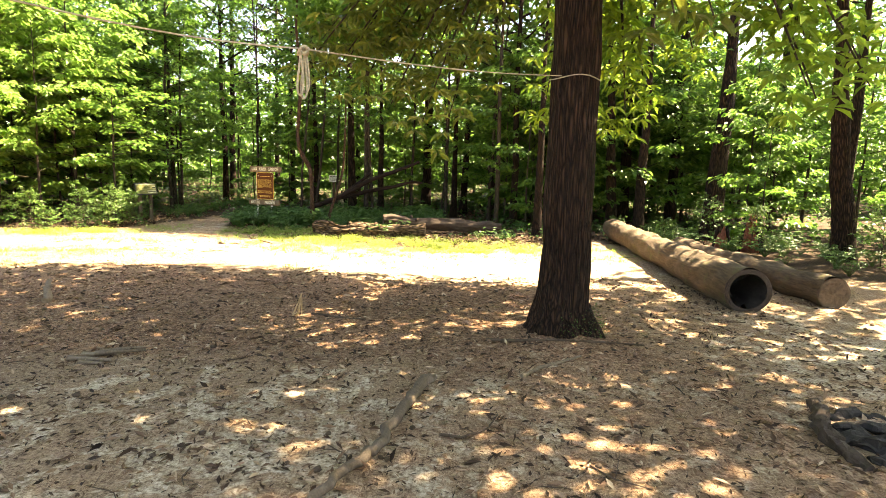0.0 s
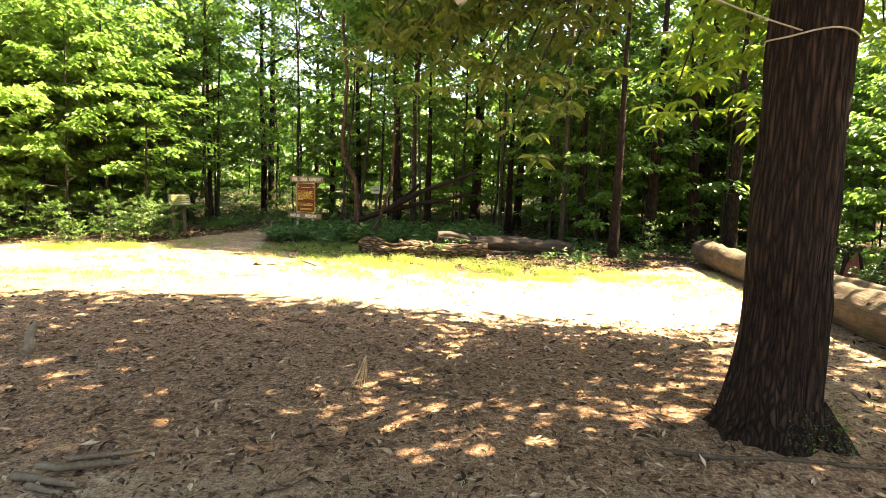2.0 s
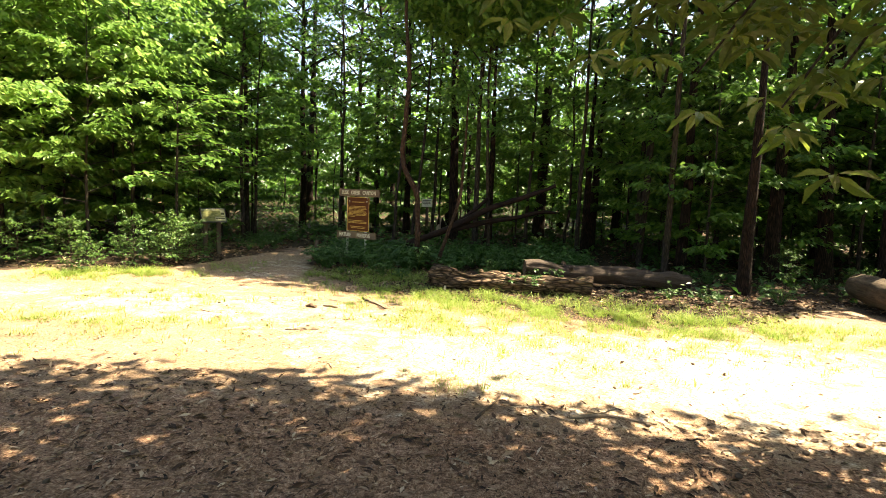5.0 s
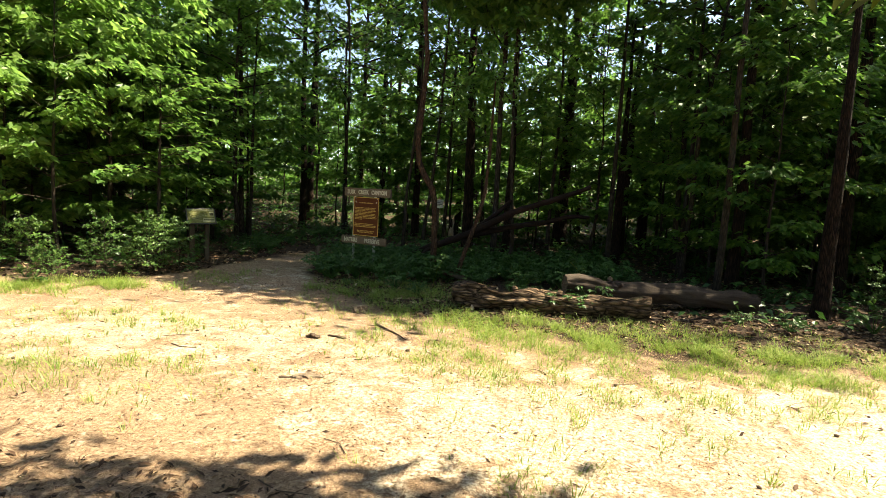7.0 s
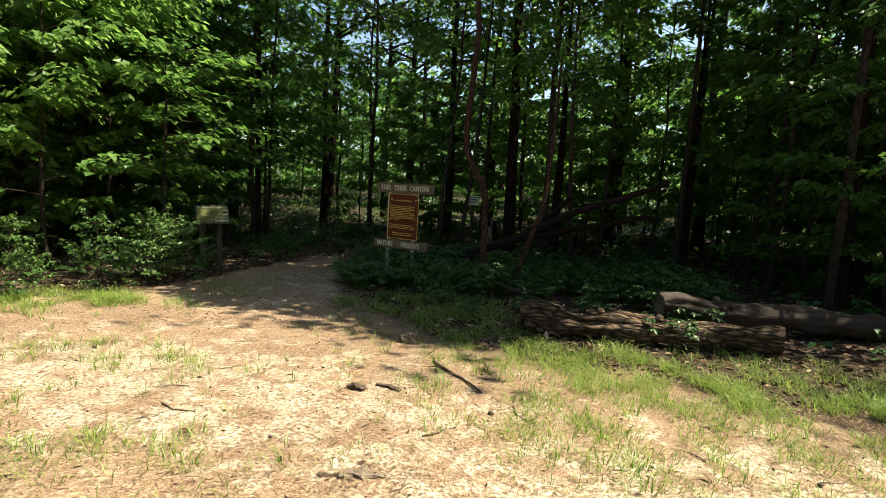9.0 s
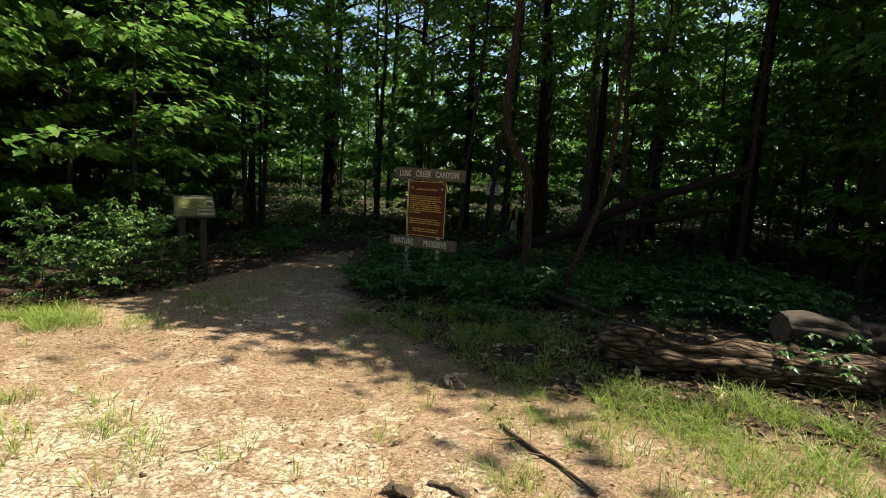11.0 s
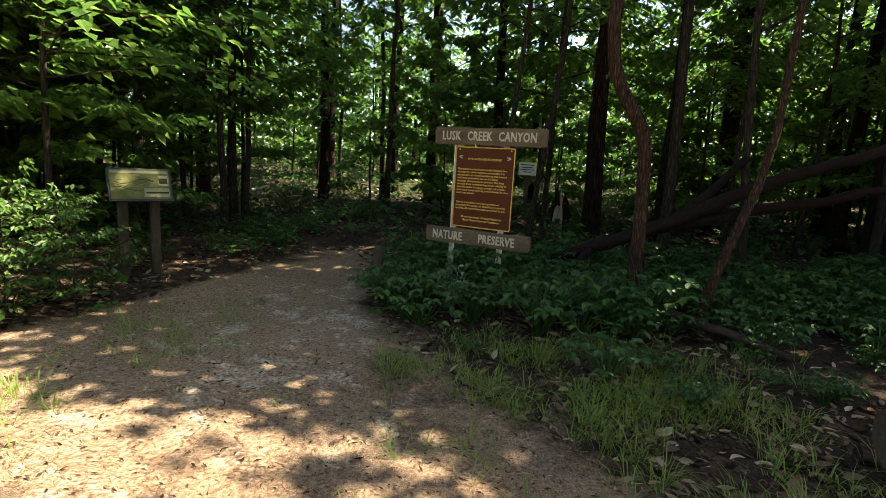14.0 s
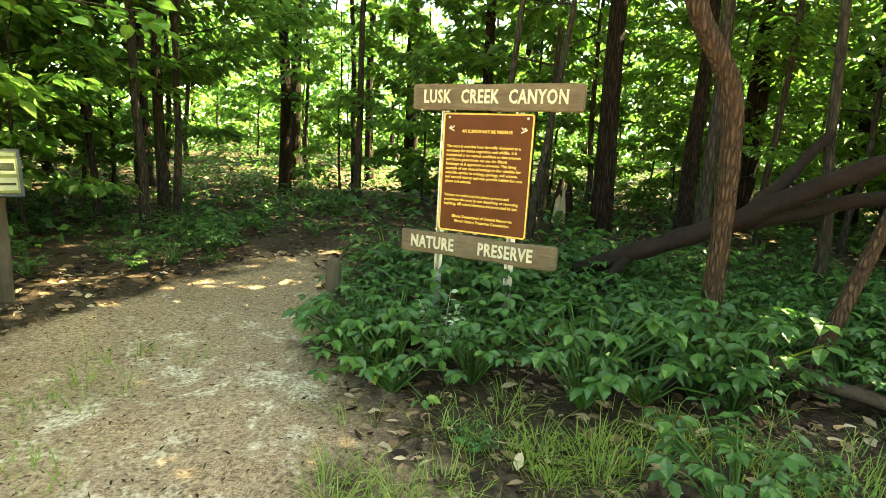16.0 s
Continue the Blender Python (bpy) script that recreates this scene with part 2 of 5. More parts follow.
DRY_STRAW = plain("dry_straw", (0.50, 0.33, 0.18), 0.7, 0.0, 0.3, 40.0)
PALE_LEAF = plain("bleached_dead_leaf", (0.26, 0.19, 0.125), 0.7, 0.0, 0.3, 30.0)

# ---- ground ----
EDGE_X = [-40, -18, -12, -9.6, -8.6, -7.9, -7.5, -7.2, -6.4, -6.0, -5.6, -5.1, -4.2, -3.3, -2.6, -1, 0.6, 2.0, 3.4, 4.8, 6.2, 7.4, 9, 12, 40]
EDGE_Y = [4, 8.6, 12.0, 13.2, 13.4, 14.2, 15.8, 18.0, 18.4, 17.2, 16.0, 14.9, 13.9, 13.0, 12.6, 12.1, 11.7, 11.8, 12.7, 14.2, 10.6, 8.4, 5.0, -1, -20]


def bare(x, y):
    """How far a spot lies inside the trodden ground, in metres along y."""
    return np.interp(x, EDGE_X, EDGE_Y) - y


def soft_noise(x, y, f, seed):
    return np.array([noise.noise(Vector((a * f, b * f, seed))) for a, b in zip(np.ravel(x), np.ravel(y))]).reshape(np.shape(x))


def height(x, y):
    z = 0.045 * math.sin(0.55 * x + 0.8) * math.sin(0.5 * y) + 0.03 * noise.noise(Vector((x * 0.8, y * 0.8, 4)))
    z += 0.012 * noise.noise(Vector((x * 3.1, y * 3.1, 9)))
    z -= 0.085 * max(0.0, min(1.0, (y - 10.5) / 3.0))
    z += 0.16 * max(0.0, min(1.0, (y - 17.0) / 5.0))
    z += 0.10 * math.exp(-((x - 1.82) ** 2 + (y - 5.3) ** 2) / 0.35)
    z += 1.3 * max(0.0, min(1.0, (math.hypot(x + 2, y - 8) - 22) / 30.0))
    b = float(np.interp(x, EDGE_X, EDGE_Y)) - y
    return z + 0.05 * max(0.0, min(1.0, -b / 1.2))


def lines(lo, hi, step, reach):
    core = list(np.arange(lo, hi + 1e-6, step))
    out, d = [], step
    a, b = [], []
    p, q = lo, hi
    while q < reach:
        d *= 1.32
        p, q = p - d, q + d
        a.append(p)
        b.append(q)
    return np.array(a[::-1] + core + b)


GX, GY = lines(-12.0, 9.0, 0.11, 1500), lines(-2.0, 20.0, 0.11, 1500)
gx, gy = np.meshgrid(GX, GY)
gz = np.array([height(a, b) for a, b in zip(gx.ravel(), gy.ravel())])
rows_n, cols_n = gx.shape
idx = np.arange(rows_n * cols_n).reshape(rows_n, cols_n)
gf = np.stack([idx[:-1, :-1], idx[:-1, 1:], idx[1:, 1:], idx[1:, :-1]], -1).reshape(-1, 4)
ground_geo = Geo().add(np.stack([gx.ravel(), gy.ravel(), gz], 1), gf)
ground_me = ground_geo.mesh("ground")
inside = bare(gx, gy).ravel() + 0.9 * soft_noise(gx, gy, 0.9, 2.0).ravel() + 0.5 * soft_noise(gx, gy, 2.6, 7.0).ravel()
a_bare = ground_me.attributes.new("trodden", "FLOAT", "POINT")
a_bare.data.foreach_set("value", np.clip(0.5 + inside / 2.4, 0, 1))
X, Y = gx.ravel(), gy.ravel()
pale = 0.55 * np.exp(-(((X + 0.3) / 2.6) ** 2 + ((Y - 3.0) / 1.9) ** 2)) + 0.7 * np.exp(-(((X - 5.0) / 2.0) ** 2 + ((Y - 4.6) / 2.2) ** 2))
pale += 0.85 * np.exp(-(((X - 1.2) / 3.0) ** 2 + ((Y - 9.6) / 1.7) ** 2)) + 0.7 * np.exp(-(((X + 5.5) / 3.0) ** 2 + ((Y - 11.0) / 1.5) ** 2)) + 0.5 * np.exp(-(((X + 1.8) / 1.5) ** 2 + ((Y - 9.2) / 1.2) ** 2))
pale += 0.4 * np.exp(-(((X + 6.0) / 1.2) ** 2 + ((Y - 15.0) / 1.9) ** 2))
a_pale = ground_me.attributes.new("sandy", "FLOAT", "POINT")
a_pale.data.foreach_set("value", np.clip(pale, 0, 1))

a_lit = ground_me.attributes.new("litter", "FLOAT", "POINT")
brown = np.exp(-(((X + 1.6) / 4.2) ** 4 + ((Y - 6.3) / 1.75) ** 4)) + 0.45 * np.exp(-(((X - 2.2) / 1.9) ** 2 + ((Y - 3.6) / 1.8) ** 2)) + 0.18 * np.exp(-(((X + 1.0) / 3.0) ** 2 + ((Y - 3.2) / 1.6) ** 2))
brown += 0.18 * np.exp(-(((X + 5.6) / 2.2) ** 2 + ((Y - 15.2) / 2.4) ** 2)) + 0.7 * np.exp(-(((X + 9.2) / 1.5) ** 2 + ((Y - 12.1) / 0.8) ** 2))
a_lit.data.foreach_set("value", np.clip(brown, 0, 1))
n = Nodes("trodden_soil")
trod = n.node("Attribute")
trod.attribute_name = "trodden"
sand = n.node("Attribute")
sand.attribute_name = "sandy"
pos = n.place((1, 1, 1), True)
big, mid_n = n.noise(pos, 0.9, 4.0, 0.6), n.noise(pos, 5.5, 6.0, 0.68, 0.3)
fine = n.noise(pos, 38.0, 5.0, 0.72)
needles = n.noise(n.place((34, 150, 60), True), 1.0, 3.0, 0.6, 1.2)
needles2 = n.noise(n.place((140, 40, 60), True), 1.0, 3.0, 0.6, 1.2)
straw = n.math("MAXIMUM", needles, needles2)
soil = n.ramp(straw, (0.42, (0.075, 0.043, 0.027)), (0.53, (0.24, 0.15, 0.095)), (0.65, (0.50, 0.37, 0.25)))
soil = n.mix(n.ramp(mid_n, (0.38, (0, 0, 0)), (0.62, (0.8, 0.8, 0.8))), soil, n.ramp(fine, (0.40, (0.085, 0.054, 0.035)), (0.60, (0.44, 0.32, 0.22))))
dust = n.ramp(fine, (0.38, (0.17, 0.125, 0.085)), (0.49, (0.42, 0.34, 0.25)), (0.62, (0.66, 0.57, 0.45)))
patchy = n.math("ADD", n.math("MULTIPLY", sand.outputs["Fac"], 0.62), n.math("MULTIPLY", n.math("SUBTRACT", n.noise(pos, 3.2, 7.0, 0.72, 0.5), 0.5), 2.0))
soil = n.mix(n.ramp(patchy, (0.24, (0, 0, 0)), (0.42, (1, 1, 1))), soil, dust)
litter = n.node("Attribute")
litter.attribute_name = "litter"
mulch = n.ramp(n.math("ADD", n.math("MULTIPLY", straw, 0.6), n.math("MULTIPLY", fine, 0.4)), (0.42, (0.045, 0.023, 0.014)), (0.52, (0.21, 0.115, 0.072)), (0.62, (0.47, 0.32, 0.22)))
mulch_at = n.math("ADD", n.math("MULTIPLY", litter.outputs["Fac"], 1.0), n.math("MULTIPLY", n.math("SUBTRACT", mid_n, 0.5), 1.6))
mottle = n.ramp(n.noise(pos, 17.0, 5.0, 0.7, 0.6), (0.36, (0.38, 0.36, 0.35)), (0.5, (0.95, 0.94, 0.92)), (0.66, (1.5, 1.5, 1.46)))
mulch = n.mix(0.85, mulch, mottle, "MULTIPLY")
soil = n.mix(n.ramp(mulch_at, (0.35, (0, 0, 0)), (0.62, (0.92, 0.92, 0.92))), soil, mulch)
floor_col = n.ramp(n.noise(pos, 26.0, 6.0, 0.75, 0.8), (0.34, (0.014, 0.010, 0.007)), (0.52, (0.05, 0.034, 0.023)), (0.72, (0.125, 0.085, 0.055)))
col = n.mix(n.ramp(n.math("ADD", trod.outputs["Fac"], n.math("MULTIPLY", n.math("SUBTRACT", n.noise(pos, 6.0, 6.0, 0.75), 0.5), 0.9)), (0.34, (0, 0, 0)), (0.66, (1, 1, 1))), floor_col, soil)
col = n.mix(0.55, col, n.ramp(big, (0.3, (0.66, 0.62, 0.58)), (0.7, (1.22, 1.2, 1.16))), "MULTIPLY")
hgt = n.math("ADD", n.math("MULTIPLY", mid_n, 1.2), n.math("ADD", n.math("MULTIPLY", fine, 0.7), n.math("MULTIPLY", straw, 0.6)))
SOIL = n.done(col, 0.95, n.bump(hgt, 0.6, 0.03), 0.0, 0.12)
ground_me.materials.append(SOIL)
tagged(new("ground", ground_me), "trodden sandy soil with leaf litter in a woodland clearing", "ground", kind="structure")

# ---- trees ----


def grow(seed, tall, r0, crown_from, spread, limbs, leaf, per_twig, twigs=7, rise=0.35, wobble=0.12, up_tilt=0.35, trunk_seg=8, width=0.3, top=1.0, fine=False, droop=0.35, twig_wood=False):
    """A trunk with limbs and a crown of leaf sprays; returns the wood and the leaves as meshes."""
    rnd, rs = random.Random(seed), np.random.RandomState(seed)
    wood, limb_geo, green = Geo(), Geo(), Geo()
    steps = 12
    trunk, x, y = [], 0.0, 0.0
    for i in range(steps + 1):
        trunk.append(Vector((x, y, tall * i / steps - (0.15 if i == 0 else 0))))
        x += rnd.gauss(0, wobble * tall / steps * 0.35)
        y += rnd.gauss(0, wobble * tall / steps * 0.35)
    radii = [r0 * (1.25 if i == 0 else 1.0) * (1 - 0.82 * (i / steps)) for i in range(steps + 1)]
    tube(wood, trunk, radii, trunk_seg, 0.12, 2.0)
    P, D = [], []
    for b in range(limbs):
        u = b / max(1, limbs - 1)
        h = crown_from + (tall * 0.97 - crown_from) * u ** 0.9
        k = min(steps - 1, int(h / tall * steps))
        f = h / tall * steps - k
        base = trunk[k].lerp(trunk[k + 1], f)
        az = b * 2.39996 + rnd.uniform(-0.5, 0.5)
        prof = (0.55 + 0.75 * math.sin(math.pi * min(1, 0.15 + 0.8 * u))) * (1 - (1 - top) * u)
        length = spread * prof * rnd.uniform(0.65, 1.1)
        lift = rise * rnd.uniform(0.4, 1.4) + 0.5 * u
        path, p, d = [base], base.copy(), Vector((math.cos(az), math.sin(az), lift)).normalized()
        for s in range(6):
            p = p + d * length / 6
            path.append(p.copy())
            d = (d + Vector((rnd.gauss(0, 0.13), rnd.gauss(0, 0.13), rnd.gauss(-0.07, 0.08)))).normalized()
        tube(limb_geo, path, [max(0.006, r0 * 0.34 * (1 - 0.85 * s / 6) * (1 - 0.5 * u)) for s in range(7)], 4, 0, cap=False)
        for w in range(twigs):
            s = 0.25 + 0.75 * (w + rnd.random()) / twigs
            i = min(5, int(s * 6))
            q = path[i].lerp(path[i + 1], s * 6 - i)
            dl = (path[i + 1] - path[i]).normalized()
            sgn = 1 if w % 2 else -1
            td = (dl + Vector((-dl.y, dl.x, 0)) * sgn * rnd.uniform(0.5, 1.5) + Vector((0, 0, rnd.uniform(-0.35, 0.15)))).normalized()
            tl = length * rnd.uniform(0.22, 0.45) * (1.15 - 0.5 * s)
            if w % 3 == 0 and twig_wood:
                tube(limb_geo, [q, q + td * tl * 0.5 + Vector((0, 0, 0.02)), q + td * tl], [0.007, 0.005, 0.003], 3, 0, cap=False)
            m = per_twig
            along = rs.uniform(0.1, 1.05, m)
            pp = np.array(q)[None] + np.array(td)[None] * (along * tl)[:, None]
            pp += rs.normal(0, 0.035 * spread, (m, 3)) * np.array([1, 1, 0.7])
            pp[:, 2] -= 0.12 * tl * along ** 2
            ang = np.where(np.arange(m) % 2, 1, -1) * rs.uniform(0.3, 1.2, m)
            c, sn = np.cos(ang), np.sin(ang)
            dd = np.stack([td.x * c - td.y * sn, td.x * sn + td.y * c, -rs.uniform(0.05, droop * 2, m)], 1)
            P.append(pp)
            D.append(dd)
    P, D = np.concatenate(P), np.concatenate(D)
    ups = np.tile([0.0, 0.0, 1.0], (len(P), 1)) + rs.normal(0, up_tilt, (len(P), 3))
    leaves(green, P, D, ups, leaf * rs.uniform(0.6, 1.25, len(P)), width, 0.14, fine)
    return wood.mesh("trunk"), green.mesh("crown"), limb_geo.mesh("limb_wood")


def tree_kind(name, label, category, bark, leaf_mat, group, meshes):
    wood, green, limb_me = meshes
    ob = thing(name, label, category, group, at=(0, 0, -80))
    part("trunk", wood, bark, ob)
    tagged(part("crown", green, leaf_mat, ob), kind="stuff")
    tagged(part("limb_wood", limb_me, bark, ob), kind="stuff")
    return ob


class Wood:
    """A set of patterns of one kind of tree, planted one by one; the first planting uses the pattern itself."""

    def __init__(self, patterns):
        self.patterns, self.used = patterns, [False] * len(patterns)

    def plant(self, i, x, y, rz=0.0, s=1.0, tilt=(0, 0), z=None, label=""):
        i %= len(self.patterns)
        m = pose(x, y, (height(x, y) if z is None else z) - 0.02, tilt[0], tilt[1], rz)
        if self.used[i]:
            ob = copy_thing(self.patterns[i], m)
        else:
            ob = self.patterns[i]
            ob.matrix_basis = m
            self.used[i] = True
        ob.scale = (s, s, s)
        return tagged(ob, label)


rnd = random.Random(11)
saplings = Wood([tree_kind("sapling", "slender young maple with layered green leaves on the forest floor", "tree", BARK_THIN, LEAF, "understory saplings",
                 grow(20 + k, (4.6, 6.2, 7.4, 5.4, 8.4, 3.6)[k], (0.03, 0.042, 0.052, 0.036, 0.06, 0.024)[k], (0.45, 0.9, 1.9, 0.6, 2.4, 0.3)[k], (1.55, 1.8, 2.0, 1.7, 2.1, 1.3)[k], (22, 24, 24, 24, 26, 20)[k], 0.185, 15, 8)) for k in range(6)])
# edge saplings take the leaf colour with sun painted in
bright_saplings = Wood([tree_kind("sapling", "young sapling beside the clearing, leaves coloured lighter for sunlight", "tree", BARK_THIN, LEAF_SUNLIT, "edge saplings",
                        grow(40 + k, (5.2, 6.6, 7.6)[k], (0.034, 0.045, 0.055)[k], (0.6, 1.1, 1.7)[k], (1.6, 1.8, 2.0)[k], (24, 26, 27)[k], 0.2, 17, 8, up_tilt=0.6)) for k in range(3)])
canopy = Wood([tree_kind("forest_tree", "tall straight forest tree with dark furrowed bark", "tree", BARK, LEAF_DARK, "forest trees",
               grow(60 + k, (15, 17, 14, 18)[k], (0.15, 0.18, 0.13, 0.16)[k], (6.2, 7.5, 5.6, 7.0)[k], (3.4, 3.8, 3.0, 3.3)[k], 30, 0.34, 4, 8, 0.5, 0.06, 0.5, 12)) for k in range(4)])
slim = Wood([tree_kind("young_tree", "thin dark upright young tree in the shaded wood", "tree", BARK_THIN, LEAF, "young trees",
             grow(80 + k, (10, 11.5, 9)[k], (0.06, 0.075, 0.05)[k], (3.4, 4.2, 3.0)[k], (1.8, 2.0, 1.6)[k], 22, 0.16, 11, 8, 0.4, 0.10, 0.4, 8)) for k in range(3)])
poles = Wood([tree_kind("forest_tree", "thick dark forest trunk beside the felled logs", "tree", BARK, LEAF_DARK, "forest trees",
              grow(70 + k, 10.0, (0.20, 0.21)[k], 8.4, 0.5, 7, 0.2, 5, 4, 0.9, 0.05, 0.5, 20)) for k in range(2)])
shrubs = Wood([tree_kind("shrub", "low leafy green shrub at the clearing's edge", "shrub", BARK_THIN, LEAF_SHRUB, "edge shrubs",
               grow(95 + k, (1.1, 0.8, 1.4)[k], 0.012, 0.08, (0.62, 0.55, 0.7)[k], 22, 0.075, 7, 6, 0.7, 0.3, 0.45, 5, 0.3, 0.8)) for k in range(3)])

# trunks that stand out, and trees added to shade the ground and close gaps, by place: x, y, pattern, size, turn, lean
for x, y, k, s, rz, tx, ty in (
        (9.0, 19.2, 1, 1.0, 90, 0, 0), (14.6, 18.4, 3, 1.0, 10, 0, 0), (7.6, 21.8, 0, 1.0, 33, 0, 0), (4.6, 20.6, 2, 1.0, 120, 0, 0), (14.2, 21.5, 1, 1.0, 5, 0, 0),
        (0.1, 22.6, 1, 1.05, 150, 0, 0), (3.03, 24.1, 3, 1.0, 250, 0, 1), (10.2, 23.7, 3, 1.0, 30, 0, 2),
        (-9.0, 24.3, 2, 0.95, 60, 0, 0), (-10.0, 27.8, 3, 1.0, 0, 0, 0), (-12.1, 24.0, 1, 0.95, 310, 0, -1),
        (3.0, 17.0, 2, 0.88, 20, 0, 0), (12.6, 11.6, 2, 0.8, 0, 0, 0), (11.2, 8.2, 0, 0.85, 50, 0, 0), (-4.6, 22.9, 2, 0.9, 75, 0, 0), (-6.5, 26.2, 2, 1.0, 10, 0, 0), (-3.5, 27.6, 0, 0.9, 140, 0, 0), (1.5, 28.2, 2, 1.0, 222, 0, 0), (-8.2, 29.5, 0, 0.9, 31, 0, 0)):
    canopy.plant(k, x, y, rz, s, (tx, ty))
poles.plant(0, 8.3, 15.0, 40, 1.45, (0, 3)).scale.z = 0.85
poles.plant(0, 7.2, 19.0, 300, 1.05)
poles.plant(0, 10.1, 12.6, 75, 0.8)
poles.plant(0, 1.6, 21.1, 20, 0.75, (0, 2))
poles.plant(0, 1.2, 19.6, 200, 0.62)
poles.plant(0, -1.6, 20.6, 80, 0.65)
slim.plant(1, -1.95, 19.1, 120, 1.1, (0, 3))
poles.plant(0, 3.3, 14.5, 10, 0.62)
poles.plant(0, 4.9, 16.8, 90, 0.85)
poles.plant(0, 6.15, 16.9, 150, 0.88, (0, 4))
poles.plant(0, 6.4, 15.4, 70, 0.8, (0, 5))
poles.plant(1, 8.35, 10.2, 200, 1.0, (0, 10)).scale.z = 0.66
# the trees whose crowns shade the near ground, outside the view
for x, y, k, s, rz in ((7.6, 4.2, 0, 0.9, 10), (5.6, -1.4, 1, 0.95, 130), (0.6, -3.4, 3, 1.0, 60), (-3.75, 0.15, 2, 1.0, 200), (9.8, 2.2, 2, 1.0, 90), (8.8, 6.3, 2, 0.85, 140), (1.6, -0.9, 2, 0.95, 77),
                       (-8.2, 1.2, 0, 1.0, 300), (10.5, -2.5, 1, 1.0, 20), (-6.5, -5.5, 1, 1.0, 250), (3.5, -7.5, 0, 1.1, 0), (-12.5, 4.6, 3, 1.0, 45),
                       (13.5, 4.0, 3, 1.0, 170), (-1.5, -9.5, 1, 1.0, 33), (8.5, -8.0, 2, 1.1, 100), (-11.5, -2.0, 2, 1.1, 140)):
    canopy.plant(k, x, y, rz, s)
for x, y, k, s, rz, tx, ty in (
        (-8.8, 19.0, 0, 0.95, 0, 0, 0), (-9.15, 20.0, 1, 1.0, 80, 0, 0), (-10.3, 22.0, 2, 1.0, 200, 0, 0), (-11.9, 22.0, 0, 1.1, 50, 0, 2),
        (-14.2, 23.8, 1, 1.2, 10, 0, 0), (-1.55, 17.5, 2, 1.0, 300, 0, -3), (-6.9, 22.4, 1, 0.9, 140, 0, 1), (-4.4, 19.6, 2, 1.0, 60, 0, 6), (-3.9, 19.9, 0, 0.9, 160, 0, -5),
        (-13.2, 20.5, 0, 1.0, 220, 0, 0), (-7.7, 25.5, 1, 1.0, 0, 0, 0), (2.3, 17.9, 0, 1.0, 0, 0, 3), (2.6, 19.4, 1, 1.0, 45, 0, 0), (-0.4, 20.8, 2, 1.1, 99, 0, 0)):
    slim.plant(k, x, y, rz, s, (tx, ty))


def scatter(count, x0, x1, y0, y1, gap, keep, seed, taken=[]):
    r, out, tries = random.Random(seed), [], 0
    while len(out) < count and tries < count * 60:
        tries += 1
        x, y = r.uniform(x0, x1), r.uniform(y0, y1)
        if keep(x, y) and all((x - a) ** 2 + (y - b) ** 2 > gap * gap for a, b in taken + out):
            out.append((x, y))
    taken.extend(out)
    return out


def off_path(x, y):
    return bare(x, y) < -0.9 and not (-9.7 < x < -2.0 and y < 17.4) and not (-8.6 < x < -2.0 and y < 19.5)


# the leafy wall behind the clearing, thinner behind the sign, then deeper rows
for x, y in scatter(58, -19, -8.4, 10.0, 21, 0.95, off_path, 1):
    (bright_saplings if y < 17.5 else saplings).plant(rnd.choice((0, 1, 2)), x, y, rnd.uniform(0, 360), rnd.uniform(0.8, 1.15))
for x, y in scatter(26, -4, 15, 16.0, 24, 1.5, lambda x, y: off_path(x, y) and (x > 2.5 or y > 20.5), 2):
    saplings.plant(rnd.choice((1, 2, 4, 3, 2)), x, y, rnd.uniform(0, 360), rnd.uniform(0.85, 1.2))
for x, y in scatter(24, 2.5, 13, 17.2, 23.5, 0.75, lambda x, y: off_path(x, y) and (x > 1.0 or y > 18.6), 33):
    saplings.plant(rnd.choice((0, 3, 3, 5, 1, 0)), x, y, rnd.uniform(0, 360), rnd.uniform(0.7, 1.1))
for x, y in scatter(18, -7, 8, 22.5, 28, 1.0, off_path, 34):
    saplings.plant(rnd.choice((0, 3, 5, 3)), x, y, rnd.uniform(0, 360), rnd.uniform(0.8, 1.2))
for x, y in scatter(13, 8.5, 20, 4, 15, 1.7, off_path, 3):
    saplings.plant(rnd.randrange(5), x, y, rnd.uniform(0, 360), rnd.uniform(0.85, 1.2))
for x, y in scatter(66, -34, 32, 22, 40, 1.6, off_path, 4):
    saplings.plant(rnd.choice((0, 0, 1, 3, 3, 4, 5)), x, y, rnd.uniform(0, 360), rnd.uniform(1.0, 1.5))
for x, y in scatter(14, -34, 34, 24, 42, 2.4, off_path, 5):
    slim.plant(rnd.randrange(3), x, y, rnd.uniform(0, 360), rnd.uniform(0.9, 1.3))
for x, y in scatter(22, -36, 36, 22, 46, 3.6, lambda x, y: off_path(x, y) and not (-16 < x < -3 and y < 21), 6):
    canopy.plant(rnd.randrange(4), x, y, rnd.uniform(0, 360), rnd.uniform(0.85, 1.2))
for x, y in ((-7.72, 14.8), (-8.0, 14.25), (-8.2, 15.05), (-8.4, 14.6), (-8.05, 14.55), (-8.5, 13.9), (-8.9, 13.2), (-9.6, 13.6), (-9.0, 14.3), (-10.4, 13.3), (-10.6, 14.4), (-11.6, 13.0), (-9.6, 11.5), (-10.0, 11.0), (-12.5, 12.4),
             (7.2, 11.2), (8.3, 9.3), (7.0, 12.8), (8.9, 11.0), (8.8, 8.2), (4.2, 14.8), (9.4, 7.0), (6.4, 13.6), (5.6, 15.0)):
    shrubs.plant(rnd.randrange(3), x, y, rnd.uniform(0, 360), rnd.uniform(0.55, 0.85))

